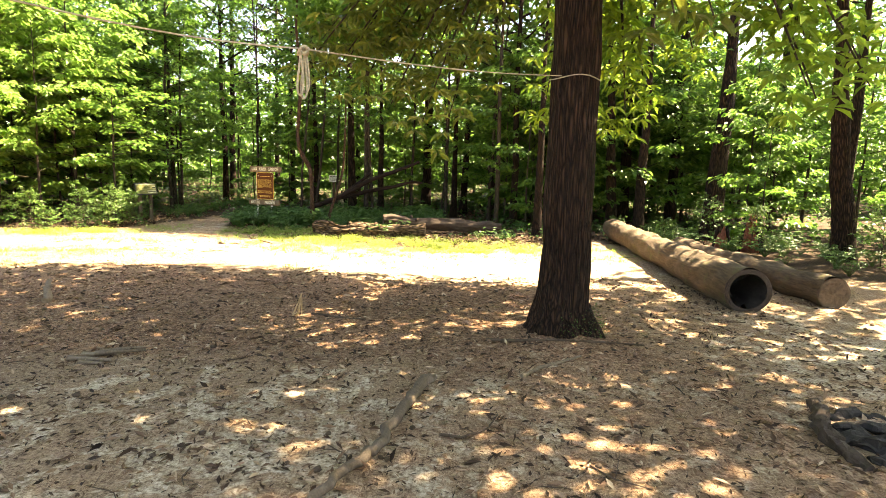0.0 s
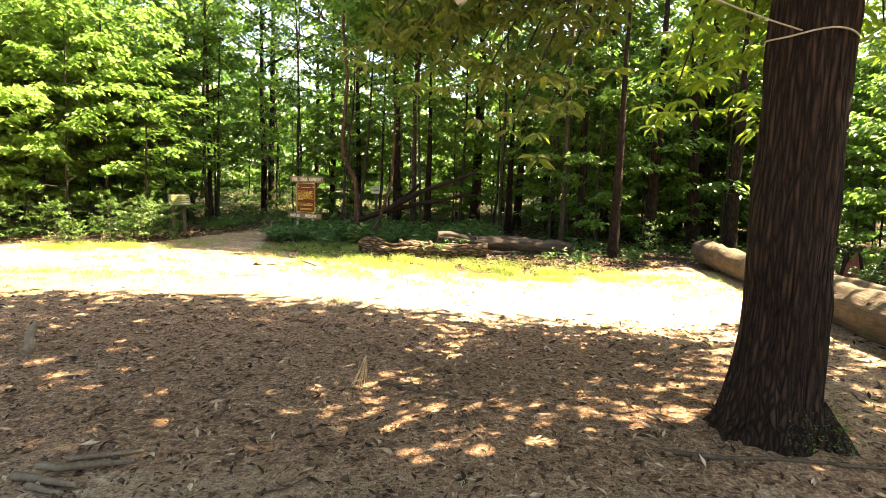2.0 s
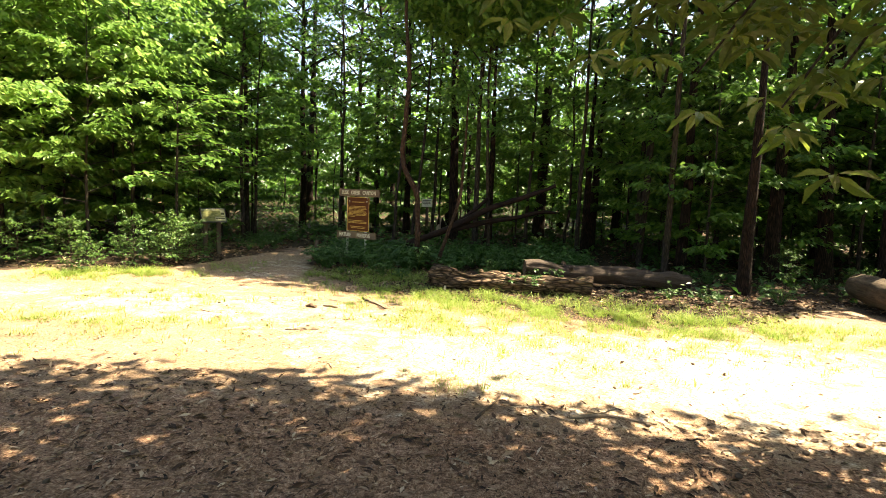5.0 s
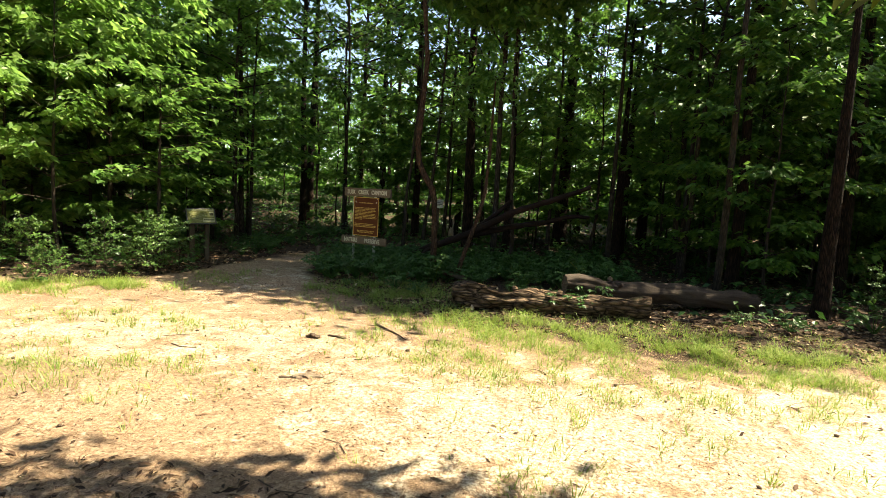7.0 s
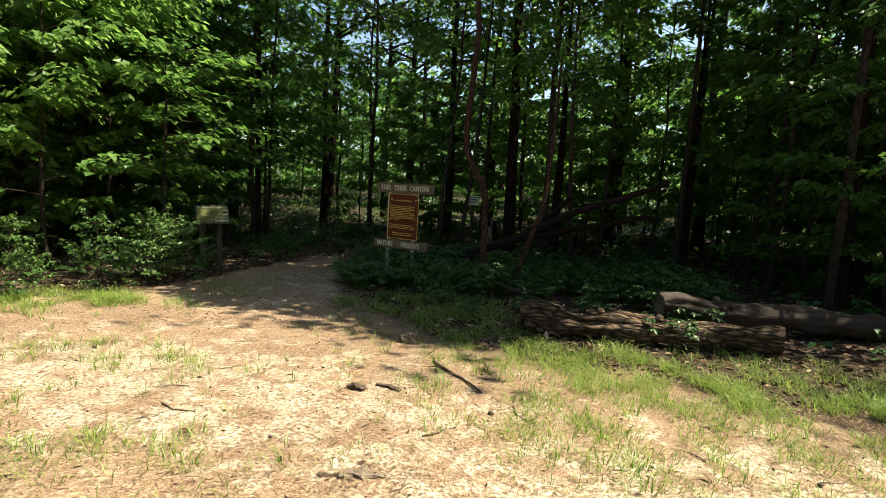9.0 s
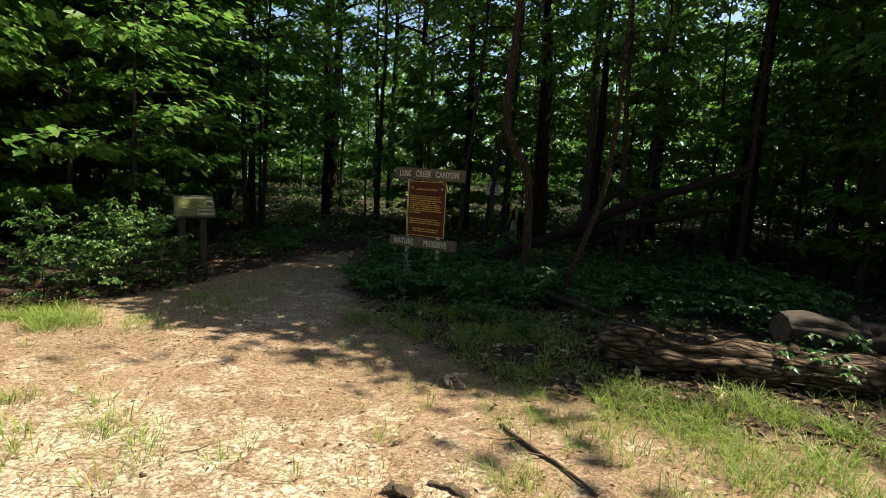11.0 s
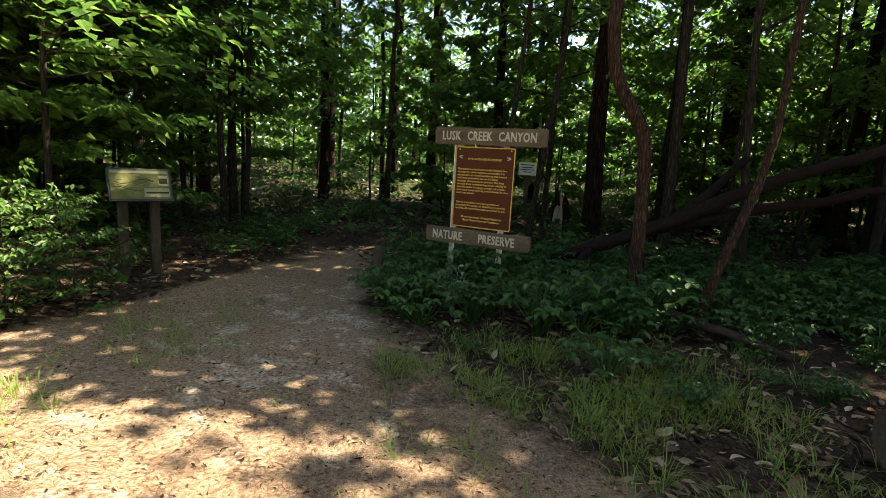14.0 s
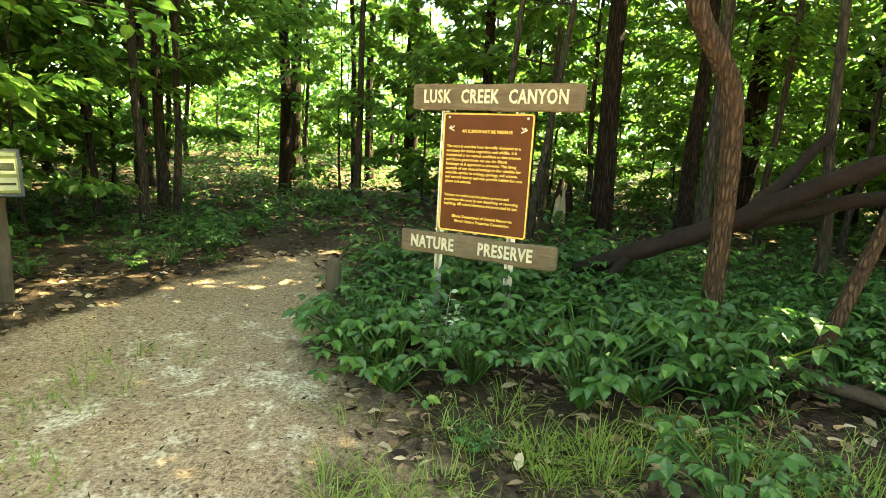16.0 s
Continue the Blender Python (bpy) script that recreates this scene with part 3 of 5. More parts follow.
# far woods that close the view
rs = np.random.RandomState(5)
far = Geo()
cnt = 104000
ang = np.concatenate([rs.uniform(-0.35, math.pi + 0.35, 92000), rs.uniform(math.pi, 2 * math.pi, 12000)])
rad = rs.uniform(40, 58, cnt)
hz = 13.0 * rs.beta(0.85, 1.35, cnt) * (0.8 + 0.2 * np.sin(ang * 9) * np.sin(ang * 23 + 1))
fp = np.stack([rad * np.cos(ang) - 2, rad * np.sin(ang) + 8, hz + 0.1 + 1.3 * np.clip((rad - 22) / 30, 0, 1)], 1)
leaves(far, fp, rs.normal(0, 1, (cnt, 3)) * [1, 1, 0.5] + [0, 0, -0.3], rs.normal(0, 0.5, (cnt, 3)) + [0, 0, 1], rs.uniform(0.3, 0.7, cnt), 0.34)
tagged(new("far_woods", far.mesh("far_woods", LEAF)), "dense green woodland closing the distance all round", "woods", kind="stuff")
low = Geo()
cnt = 70000
lx, ly = rs.uniform(-30, 26, cnt), rs.uniform(13.5, 42, cnt) ** 1.0
clump = soft_noise(lx, ly, 0.55, 6.0) + 0.5 * soft_noise(lx, ly, 1.7, 1.0)
ok = (bare(lx, ly) < -1.0) & ~((lx > -6.5) & (lx < 1.0) & (ly < 17.2)) & (clump + rs.normal(0, 0.15, cnt) > np.where(ly < 21, 0.0, -0.2)) & ~((lx > -7.1) & (lx < -5.2) & (ly < 19.5))
lx, ly, clump = lx[ok], ly[ok], clump[ok]
lz = np.array([height(a, b) for a, b in zip(lx, ly)]) + rs.uniform(0.05, 1, len(lx)) ** 1.3 * (0.30 + 0.9 * np.clip(clump, 0, 1)) * np.clip((ly - 13) / 12, 0.5, 1.4)
leaves(low, np.stack([lx, ly, lz], 1), rs.normal(0, 1, (len(lx), 3)) * [1, 1, 0.3] - [0, 0, 0.25], rs.normal(0, 0.35, (len(lx), 3)) + [0, 0, 1], rs.uniform(0.08, 0.2, len(lx)), 0.33)
tagged(new("undergrowth", low.mesh("undergrowth", LEAF_VINE)), "low green undergrowth covering the forest floor", "undergrowth", kind="stuff")
trunks = Geo()
for k in range(150):
    a, r = rnd.uniform(0, 6.283), rnd.uniform(44, 62)
    x, y = r * math.cos(a) - 2, r * math.sin(a) + 8
    tube(trunks, [(x, y, -0.2), (x + rnd.uniform(-0.3, 0.3), y, 7), (x + rnd.uniform(-0.6, 0.6), y, 13)], [0.2, 0.16, 0.08], 6, 0)
tagged(new("far_trunks", trunks.mesh("far_trunks", BARK)), "dark trunks of the distant woodland", "woods", kind="stuff")

# ---- the big tree with the rope ----
big_tree = thing("large_tree", "large tree with dark furrowed bark and flared roots in trodden soil", "tree", at=(1.82, 5.3, 0))
g = Geo()
bole = [(-0.04, 0.0, -0.15), (-0.04, 0, 0.02), (-0.035, 0, 0.12), (-0.03, 0, 0.25), (-0.02, 0, 0.45)] + [(-0.016 - 0.001 * i, 0.003 * i, 0.7 + 0.2 * i) for i in range(40)]
rad_b = [0.43, 0.37, 0.315, 0.272, 0.243] + [0.226 - 0.0021 * i for i in range(40)]
tube(g, bole, rad_b, 96, 0.14, 6.0, True, 0.3, 23, 0.05)
part("trunk", g.mesh("trunk"), BARK, big_tree)
for az, ln, r in ((262, 0.34, 0.10), (318, 0.42, 0.11), (20, 0.36, 0.10), (75, 0.3, 0.09), (140, 0.34, 0.10), (200, 0.36, 0.11)):
    g = Geo()
    dx, dy = math.cos(radians(az)), math.sin(radians(az))
    tube(g, [(dx * (0.14 + ln * s), dy * (0.14 + ln * s), 0.24 * (1 - s) ** 2.2 - 0.06 * s + 0.01) for s in np.linspace(0, 1, 9)],
         [r * (1.3 - 0.9 * s) for s in np.linspace(0, 1, 9)], 14, 0.2, 8.0)
    part("root_flare", g.mesh("root_flare"), BARK, big_tree)
g = Geo()
rs_m = np.random.RandomState(12)
m = 420
an, up_m = rs_m.uniform(-1.9, 0.7, m), rs_m.beta(1, 2.4, m) * 0.34
rr = 0.37 - 0.34 * up_m + rs_m.uniform(-0.01, 0.03, m)
leaves(g, np.stack([rr * np.cos(an), rr * np.sin(an), up_m + 0.09], 1), np.stack([np.cos(an), np.sin(an), rs_m.uniform(-0.2, 0.9, m)], 1) + rs_m.normal(0, 0.5, (m, 3)), rs_m.normal(0, 0.4, (m, 3)) + [0, 0, 1], rs_m.uniform(0.008, 0.02, m), 0.35)
tagged(part("moss", g.mesh("moss"), LEAF_SHRUB, big_tree, "small green moss tufts at the tree's foot"), kind="stuff")
rnd2, rs2 = random.Random(3), np.random.RandomState(3)
g_l, g_w = Geo(), Geo()
fork = Vector((-0.04, 0.08, 6.2))
for b in range(205):
    # unseen sprays fill a broad, flat crown, north-east over the clearing, placed to shape the soil's shade
    u, w = 2 * ((0.31 + b * 0.754878) % 1) - 1, 2 * ((0.17 + b * 0.569840) % 1) - 1
    if abs(u) ** 2.6 + abs(w) ** 2.6 > 1.0 + 0.35 * noise.noise(Vector((3 * u, 3 * w, 2.0))):
        continue
    z0 = rnd2.uniform(5.0, 9.2)
    c = Vector((-3.9 + 6.9 * u + 0.625 * z0, -0.45 + 3.5 * w + 0.233 * z0, z0))
    if b % 2 == 0:
        start = fork + Vector((0.03, 0.01, 0.35)) * rnd2.uniform(-3, 6)
        mid_p = start.lerp(c, 0.55) + Vector((0, 0, 0.5))
        tube(g_w, [start, mid_p, c], [0.06, 0.035, 0.012], 6, 0.1)
    m = int(190 * (1.0 if u < 0.2 else 0.45))
    p = np.array(c) + rs2.uniform(-1, 1, (m, 3)) * [0.85, 0.62, 0.5] * (0.75 + 0.25 * rs2.normal(0, 1, (m, 1)))
    leaves(g_l, p, rs2.normal(0, 1, (m, 3)) * [1, 1, 0.4] - [0, 0, 0.35], rs2.normal(0, 0.5, (m, 3)) + [0, 0, 1], rs2.uniform(0.14, 0.3, m), 0.26)
tagged(part("limb_wood", g_w.mesh("limb_wood"), BARK, big_tree), kind="stuff")
tagged(part("crown", g_l.mesh("crown"), LEAF_CHESTNUT, big_tree), kind="stuff")


def hanging_branch(tip_list, root, seed, count, size, leaf_mat=LEAF_CHESTNUT):
    """A drooping limb of the big tree with whorls of long pointed leaves, placed in world metres."""
    r, q = random.Random(seed), np.random.RandomState(seed)
    w, gl = Geo(), Geo()
    off = Vector((1.82, 5.3, 0))
    root = Vector(root) - off
    for tip in tip_list:
        tip = Vector(tip) - off
        top = root.lerp(tip, 0.5) + Vector((0, 0, 0.45))
        path = [root.lerp(top, s).lerp(top.lerp(tip, s), s) for s in np.linspace(0, 1, 9)]
        tube(w, path, [0.03 - 0.0029 * i for i in range(9)], 5, 0, cap=False)
        for k in range(count):
            s = 0.42 + 0.6 * (k + r.random()) / count
            i = min(7, int(min(s, 0.999) * 8))
            c = path[i].lerp(path[i + 1], min(1.0, s * 8 - i)) + Vector((r.gauss(0, 0.16), r.gauss(0, 0.16), r.gauss(-0.05, 0.13)))
            m = r.choice((5, 6, 7))
            a = q.uniform(0, 6.28) + np.arange(m) * 6.283 / m
            d = np.stack([np.cos(a), np.sin(a), q.uniform(-0.75, 0.05, m)], 1)
            p = np.tile(np.array(c), (m, 1)) + d * 0.02
            leaves(gl, p, d, q.normal(0, 0.3, (m, 3)) + [0, 0, 1], size * q.uniform(0.7, 1.2, m), 0.17, 0.1, True, 0.22)
    b = part("drooping_branch", w.mesh("drooping_branch"), BARK_THIN, big_tree)
    tagged(part("foliage", gl.mesh("foliage"), leaf_mat, b, "long pointed yellow-green leaves with brown tips"), kind="stuff")


hanging_branch([(-1.3, 8.0, 2.95), (-0.9, 7.9, 2.85), (-0.5, 8.1, 2.8), (-0.1, 8.0, 2.5), (0.35, 7.8, 2.25), (0.7, 8.1, 2.3), (-0.7, 8.0, 3.1), (-0.1, 8.2, 3.0), (0.4, 8.0, 2.9), (-1.1, 8.2, 3.4), (0.1, 7.9, 3.5)], (1.6, 5.8, 4.8), 41, 27, 0.2)
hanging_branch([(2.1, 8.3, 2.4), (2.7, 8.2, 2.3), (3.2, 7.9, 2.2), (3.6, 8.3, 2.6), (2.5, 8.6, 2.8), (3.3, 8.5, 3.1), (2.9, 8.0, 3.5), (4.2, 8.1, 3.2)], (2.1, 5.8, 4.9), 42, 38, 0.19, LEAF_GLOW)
hanging_branch([(2.4, 4.7, 2.75), (2.0, 4.5, 2.95), (2.8, 4.9, 2.85)], (1.9, 5.1, 4.4), 43, 14, 0.2)
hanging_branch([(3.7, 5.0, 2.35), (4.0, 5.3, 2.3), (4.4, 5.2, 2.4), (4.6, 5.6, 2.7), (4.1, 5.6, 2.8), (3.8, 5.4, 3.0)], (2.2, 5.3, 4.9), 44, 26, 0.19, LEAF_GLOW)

rope = thing("rope", "pale hemp rope tied round the trunk and strung across the clearing", "rope", at=(0, 0, 0))
g = Geo()
line_pts = []
for a, b, n_s in (((1.63, 5.13, 2.40), (-0.14, 3.30, 2.15), 14), ((-0.14, 3.30, 2.15), (-1.05, 2.50, 2.12), 8), ((-1.05, 2.50, 2.12), (-3.62, 0.27, 2.35), 14)):
    for i in range(n_s):
        s = i / n_s
        line_pts.append(Vector(a).lerp(Vector(b), s) - Vector((0, 0, 0.03 * math.sin(math.pi * s))))
line_pts.append(Vector((-3.62, 0.27, 2.35)))
tube(g, line_pts, [0.0042] * len(line_pts), 7, 0.12, 40)
part("line", g.mesh("line"), ROPE, rope)
g = Geo()
tube(g, [(1.795 + 0.222 * math.cos(a), 5.325 + 0.222 * math.sin(a), 2.40 + 0.012 * math.sin(3 * a)) for a in np.linspace(-2.2, 4.3, 40)], [0.0052] * 40, 7, 0.1, 40)
part("wrap", g.mesh("wrap"), ROPE, rope)
g = Geo()
tube(g, [(-0.14 + 0.022 * math.cos(a * 2.0) * (1 + 0.4 * math.sin(a)), 3.30 + 0.02 * math.sin(a * 2.0), 2.14 + 0.02 * math.sin(a * 3.1)) for a in np.linspace(0, 6.28, 50)], [0.007] * 50, 7, 0.1, 40)
part("knot", g.mesh("knot"), ROPE, rope)
for off, ln in ((-0.02, 0.22), (0.012, 0.20), (0.0, 0.235)):
    g = Geo()
    tube(g, [(-0.14 + off * 0.7 + 0.016 * math.sin(a), 3.30 + 0.012 * math.cos(a) + off, 2.13 - ln * math.sin(a / 2) ** 0.8) for a in np.linspace(0.0, 6.283, 30)], [0.006] * 30, 7, 0.1, 40)
    part("hanging_loop", g.mesh("hanging_loop"), ROPE, rope)

# ---- logs ----


def log(name, label, a, b, r0, r1, mat, end_mat, bend=0.0, rough=0.12, hollow=False, seed=0, knots=3, seg=40):
    """A felled trunk lying from a to b (centres of its ends)."""
    a, b = Vector(a), Vector(b)
    ln = (b - a).length
    ob = tagged(new(name), label, "log", "felled logs")
    ob.matrix_basis = Matrix.Translation(a) @ (b - a).to_track_quat("Z", "Y").to_matrix().to_4x4()
    r = random.Random(seed)
    steps = int(max(14, ln * 9))
    path = [Vector((bend * math.sin(math.pi * i / steps) + 0.012 * fbm((i * 0.3, seed, 0)), 0.02 * fbm((i * 0.23, seed, 5)), ln * i / steps)) for i in range(steps + 1)]
    rad_l = [(r0 + (r1 - r0) * i / steps) * (1 + 0.04 * fbm((i * 0.25, seed, 9))) for i in range(steps + 1)]
    g = Geo()
    tube(g, path, rad_l, seg, rough, 6.5, False, 0.3, 9, 0.015)
    part("body", g.mesh("body"), mat, ob)
    for i, rr, s in ((0, rad_l[0], -1), (steps, rad_l[-1], 1)):
        g = Geo()
        rings = 7
        inner = 0.79 if hollow and i == 0 else 0.0
        v, f = [], []
        for q in range(rings + 1):
            t = 1 - (1 - inner) * q / rings
            for k in range(seg):
                an = 2 * math.pi * k / seg
                v.append((path[i].x + rr * t * 1.01 * math.cos(an), path[i].y + rr * t * 1.01 * math.sin(an), path[i].z + s * (0.012 * fbm((t * 9, an, seed)) + 0.004)))
        for q in range(rings):
            for k in range(seg):
                quad = (q * seg + k, (q + 1) * seg + k, (q + 1) * seg + (k + 1) % seg, q * seg + (k + 1) % seg)
                f.append(quad if s < 0 else quad[::-1])
        g.add(v, f, False)
        part("end_face", g.mesh("end_face"), LOG_GREY if inner else end_mat, ob, "dark rotted rim" if inner else "sawn end with growth rings")
        if inner:
            g = Geo()
            tube(g, [path[0] + Vector((0, 0, 0.9 * q / 6)) for q in range(7)], [rr * inner * (1.04 - 0.1 * q) for q in range(7)], 20, 0.45, 9.0, False)
            g.add([(path[0].x + rr * inner * 0.5 * math.cos(k * 0.314), path[0].y + rr * inner * 0.5 * math.sin(k * 0.314), 0.88) for k in range(20)], [tuple(range(20))])
            part("hollow", g.mesh("hollow"), CHAR, ob, "dark rotted hollow in the log's end")
    for k in range(knots):
        g = Geo()
        an, z = r.uniform(0, 6.28), r.uniform(0.15, 0.9) * ln
        c = Vector((math.cos(an), math.sin(an), 0))
        rr = r0 + (r1 - r0) * z / ln
        tube(g, [c * rr * 0.85 + Vector((0, 0, z)), c * (rr + 0.02) + Vector((0, 0, z + 0.01)), c * (rr + 0.035) + Vector((0, 0, z + 0.02))], [0.05, 0.04, 0.026], 9, 0.2, 9)
        part("knot_stub", g.mesh("knot_stub"), mat, ob)
    return ob


log("log", "long weathered debarked log with a hollow end on bare soil", (4.28, 6.45, 0.25), (5.35, 14.5, 0.24), 0.265, 0.24, LOG_WOOD, END_GRAIN, 0.05, 0.16, True, 1, 5)
log("log", "shorter grey-brown log lying beside the longer one", (5.52, 6.72, 0.19), (6.0, 11.9, 0.17), 0.195, 0.15, LOG_WOOD, END_GRAIN, 0.12, 0.2, False, 2, 4)
log("log", "rotting log with peeling mossy bark among grass", (-2.5, 13.6, 0.14), (0.3, 13.3, 0.15), 0.15, 0.14, LOG_ROT, END_GRAIN, -0.06, 0.7, False, 3, 7)
log("log", "dark grey log lying behind a rotting log", (-0.8, 13.95, 0.34), (2.3, 14.5, 0.14), 0.14, 0.15, LOG_GREY, END_GRAIN, 0.04, 0.5, False, 4, 4)

# ---- the preserve sign ----
SIGN_TURN = -23.0
sign = thing("sign", "brown wooden nature preserve sign on two steel posts among vines", "sign", at=(-4.584, 16.255, 0), rz=SIGN_TURN)


def slab(name, mat, parent, x0, x1, y0, y1, z0, z1, bevel=0.006, cuts=0, warp=0.0, label=""):
    bm = bmesh.new()
    bmesh.ops.create_cube(bm, size=1)
    for v in bm.verts:
        v.co = Vector((x0 if v.co.x < 0 else x1, y0 if v.co.y < 0 else y1, z0 if v.co.z < 0 else z1))
    if cuts:
        bmesh.ops.subdivide_edges(bm, edges=[e for e in bm.edges if abs(e.verts[0].co.x - e.verts[1].co.x) > 0.1], cuts=cuts)
        for v in bm.verts:
            v.co.z += warp * noise.noise(Vector((v.co.x * 4, z0 * 7, 2.0 if v.co.z > (z0 + z1) / 2 else 5.0)))
            v.co.y += warp * 0.6 * noise.noise(Vector((v.co.x * 3, 8, z0)))
    bmesh.ops.bevel(bm, geom=[e for e in bm.edges if len(e.link_faces) == 2 and e.calc_face_angle(0) > 0.5], offset=bevel, segments=2, affect="EDGES")
    return part(name, bm, mat, parent, label)


def writing(name, body, size, mat, parent, x, y, z, align="CENTER", stretch=1.0, depth=0.0015, rx=90.0, bold=0.0, lines_gap=1.0, spacing=1.0):
    """Raised lettering in the built-in font, facing the reader in front of the thing."""
    cu = bpy.data.curves.new(name, "FONT")
    cu.body, cu.size, cu.align_x, cu.align_y = body, size, align, "CENTER"
    cu.extrude, cu.offset, cu.resolution_u, cu.space_line, cu.space_character = depth, bold, 2, lines_gap, spacing
    tmp = bpy.data.objects.new(name, cu)
    me = bpy.data.meshes.new_from_object(tmp)
    bpy.data.objects.remove(tmp)
    bpy.data.curves.remove(cu)
    me.materials.clear()
    me.materials.append(mat)
    ob = new(name, me)
    ob.parent = parent
    ob.matrix_basis = pose(x, y, z, rx) @ Matrix.Diagonal((stretch, 1, 1, 1))
    return ob


top_b = slab("top_board", BOARD, sign, -0.55, 0.62, -0.045, 0.0, 1.495, 1.662, 0.008, 12, 0.008, "routed brown board with cream letters")
low_b = slab("bottom_board", BOARD, sign, -0.60, 0.54, -0.045, 0.0, 0.510, 0.664, 0.008, 12, 0.008, "routed brown board with cream letters")
for word, x, parent, z in (("LUSK", -0.36, top_b, 1.577), ("CREEK", -0.052, top_b, 1.577), ("CANYON", 0.338, top_b, 1.577), ("NATURE", -0.345, low_b, 0.586), ("PRESERVE", 0.195, low_b, 0.586)):
    writing("lettering", word, 0.118, CREAM, parent, x, -0.050, z, "CENTER", 0.70, 0.004, 90, 0.003, 1, 1.1)
panel_ob = slab("panel", PANEL_BROWN, sign, -0.32, 0.32, -0.012, -0.004, 0.684, 1.482, 0.003, 0, 0, "brown enamelled panel with yellow text")


def ring_border(name, mat, parent, w, h, t, y, cz, depth=0.003, corner=0.02):
    bm = bmesh.new()
    outer, inner = [], []
    for sx, sz, a0 in ((1, 1, 0), (-1, 1, 90), (-1, -1, 180), (1, -1, 270)):
        for i in range(5):
            a = radians(a0 + 22.5 * i)
            outer.append((sx * (w / 2 - corner) + corner * math.cos(a), sz * (h / 2 - corner) + corner * math.sin(a)))
            inner.append((sx * (w / 2 - corner) + (corner - t) * math.cos(a), sz * (h / 2 - corner) + (corner - t) * math.sin(a)))
    c = len(outer)
    vs = [[bm.verts.new((p[0], yy, cz + p[1])) for p in ringp] for yy in (y - depth, y) for ringp in (outer, inner)]
    for i in range(c):
        j = (i + 1) % c
        bm.faces.new((vs[0][i], vs[0][j], vs[1][j], vs[1][i]))
        bm.faces.new((vs[0][j], vs[0][i], vs[2][i], vs[2][j]))
        bm.faces.new((vs[1][i], vs[1][j], vs[3][j], vs[3][i]))
    bmesh.ops.recalc_face_normals(bm, faces=bm.faces)
    return part(name, bm, mat, parent)


ring_border("border", YELLOW, panel_ob, 0.634, 0.792, 0.010, -0.0125, 1.083)
writing("heading", "AN ILLINOIS NATURE PRESERVE", 0.0285, YELLOW, panel_ob, 0.0, -0.0135, 1.362, "CENTER", 0.88, 0.001, 90, 0.0006)
writing("text", "The natural area has been formally dedicated as a\nsanctuary for native vegetation and wildlife. It is\nmaintained in its natural condition so that present\nand future generations can see the Illinois\nlandscape as it appeared to pioneers. This living\nexample of our natural heritage is also valuable for\nscientific studies in ecology, geology, soil science,\nand natural history and may provide habitat for rare\nplants and animals.",
        0.0262, YELLOW, panel_ob, -0.285, -0.0135, 1.145, "LEFT", 1.0, 0.001, 90, 0.0007, 1.12)
writing("text", "Visitors are welcome but please protect and\nperpetuate the area by not disturbing or removing\nanything. All natural features are protected by law.", 0.0262, YELLOW, panel_ob, -0.285, -0.0135, 0.905, "LEFT", 1.0, 0.001, 90, 0.0007, 1.12)
writing("text", "Illinois Department of Natural Resources\nIllinois Nature Preserves Commission", 0.0275, YELLOW, panel_ob, 0.0, -0.0135, 0.775, "CENTER", 0.95, 0.001, 90, 0.0008, 1.15)
for x in (-0.275, 0.275):
    bm = bmesh.new()
    bmesh.ops.create_uvsphere(bm, u_segments=10, v_segments=6, radius=0.009, matrix=Matrix.Translation((x, -0.014, 1.452)) @ Matrix.Diagonal((1, 0.5, 1, 1)))
    part("bolt", bm, STEEL, panel_ob)
    for k, (dx, dz, w, h, rot) in enumerate(((0, 0, 0.045, 0.008, 25), (0.012, 0.016, 0.022, 0.007, -40), (-0.006, 0.014, 0.012, 0.018, 10))):
        bm = bmesh.new()
        bmesh.ops.create_cube(bm, size=1, matrix=pose(x * 0.93 + dx * (1 if x < 0 else -1), -0.0135, 1.372 + dz, 0, rot if x < 0 else -rot, 0) @ Matrix.Diagonal((w, 0.002, h, 1)))
        part("emblem", bm, CREAM, panel_ob)
for x in (-0.315, 0.215):
    bm = bmesh.new()
    prof = [(-0.03, 0.0), (-0.03, 0.006), (-0.014, 0.006), (-0.014, 0.03), (0.014, 0.03), (0.014, 0.006), (0.03, 0.006), (0.03, 0.0), (0.020, 0.0), (0.010, 0.024), (-0.010, 0.024), (-0.020, 0.0)]
    lo = [bm.verts.new((x + a, 0.004 + b, -0.3)) for a, b in prof]
    hi = [bm.verts.new((x + a, 0.004 + b, 1.60)) for a, b in prof]
    for i in range(len(prof)):
        j = (i + 1) % len(prof)
        bm.faces.new((lo[i], lo[j], hi[j], hi[i]))
    bm.faces.new(hi)
    bmesh.ops.recalc_face_normals(bm, faces=bm.faces)
    part("post", bm, STEEL, sign, "galvanised steel channel post")

# ---- map board ----
board = thing("map_board", "low slanted map board with faded olive print on wooden posts", "sign", at=(-8.02, 16.02, height(-8.02, 16.02)), rz=47.0)
for x in (-0.15, 0.14):
    slab("post", POST_WOOD, board, x - 0.045, x + 0.045, 0.06, 0.15, -0.3, 0.87, 0.01, 0, 0, "grey weathered wooden post")
tilt_m = Matrix.Translation((0, 0.0, 0.945)) @ Matrix.Rotation(radians(-28), 4, "X") @ Matrix.Diagonal((0.82, 1, 0.88, 1))
tray = slab("backing", BLACK_FRAME, board, -0.35, 0.35, 0.004, 0.035, -0.205, 0.205, 0.004)
tray.matrix_basis = tilt_m
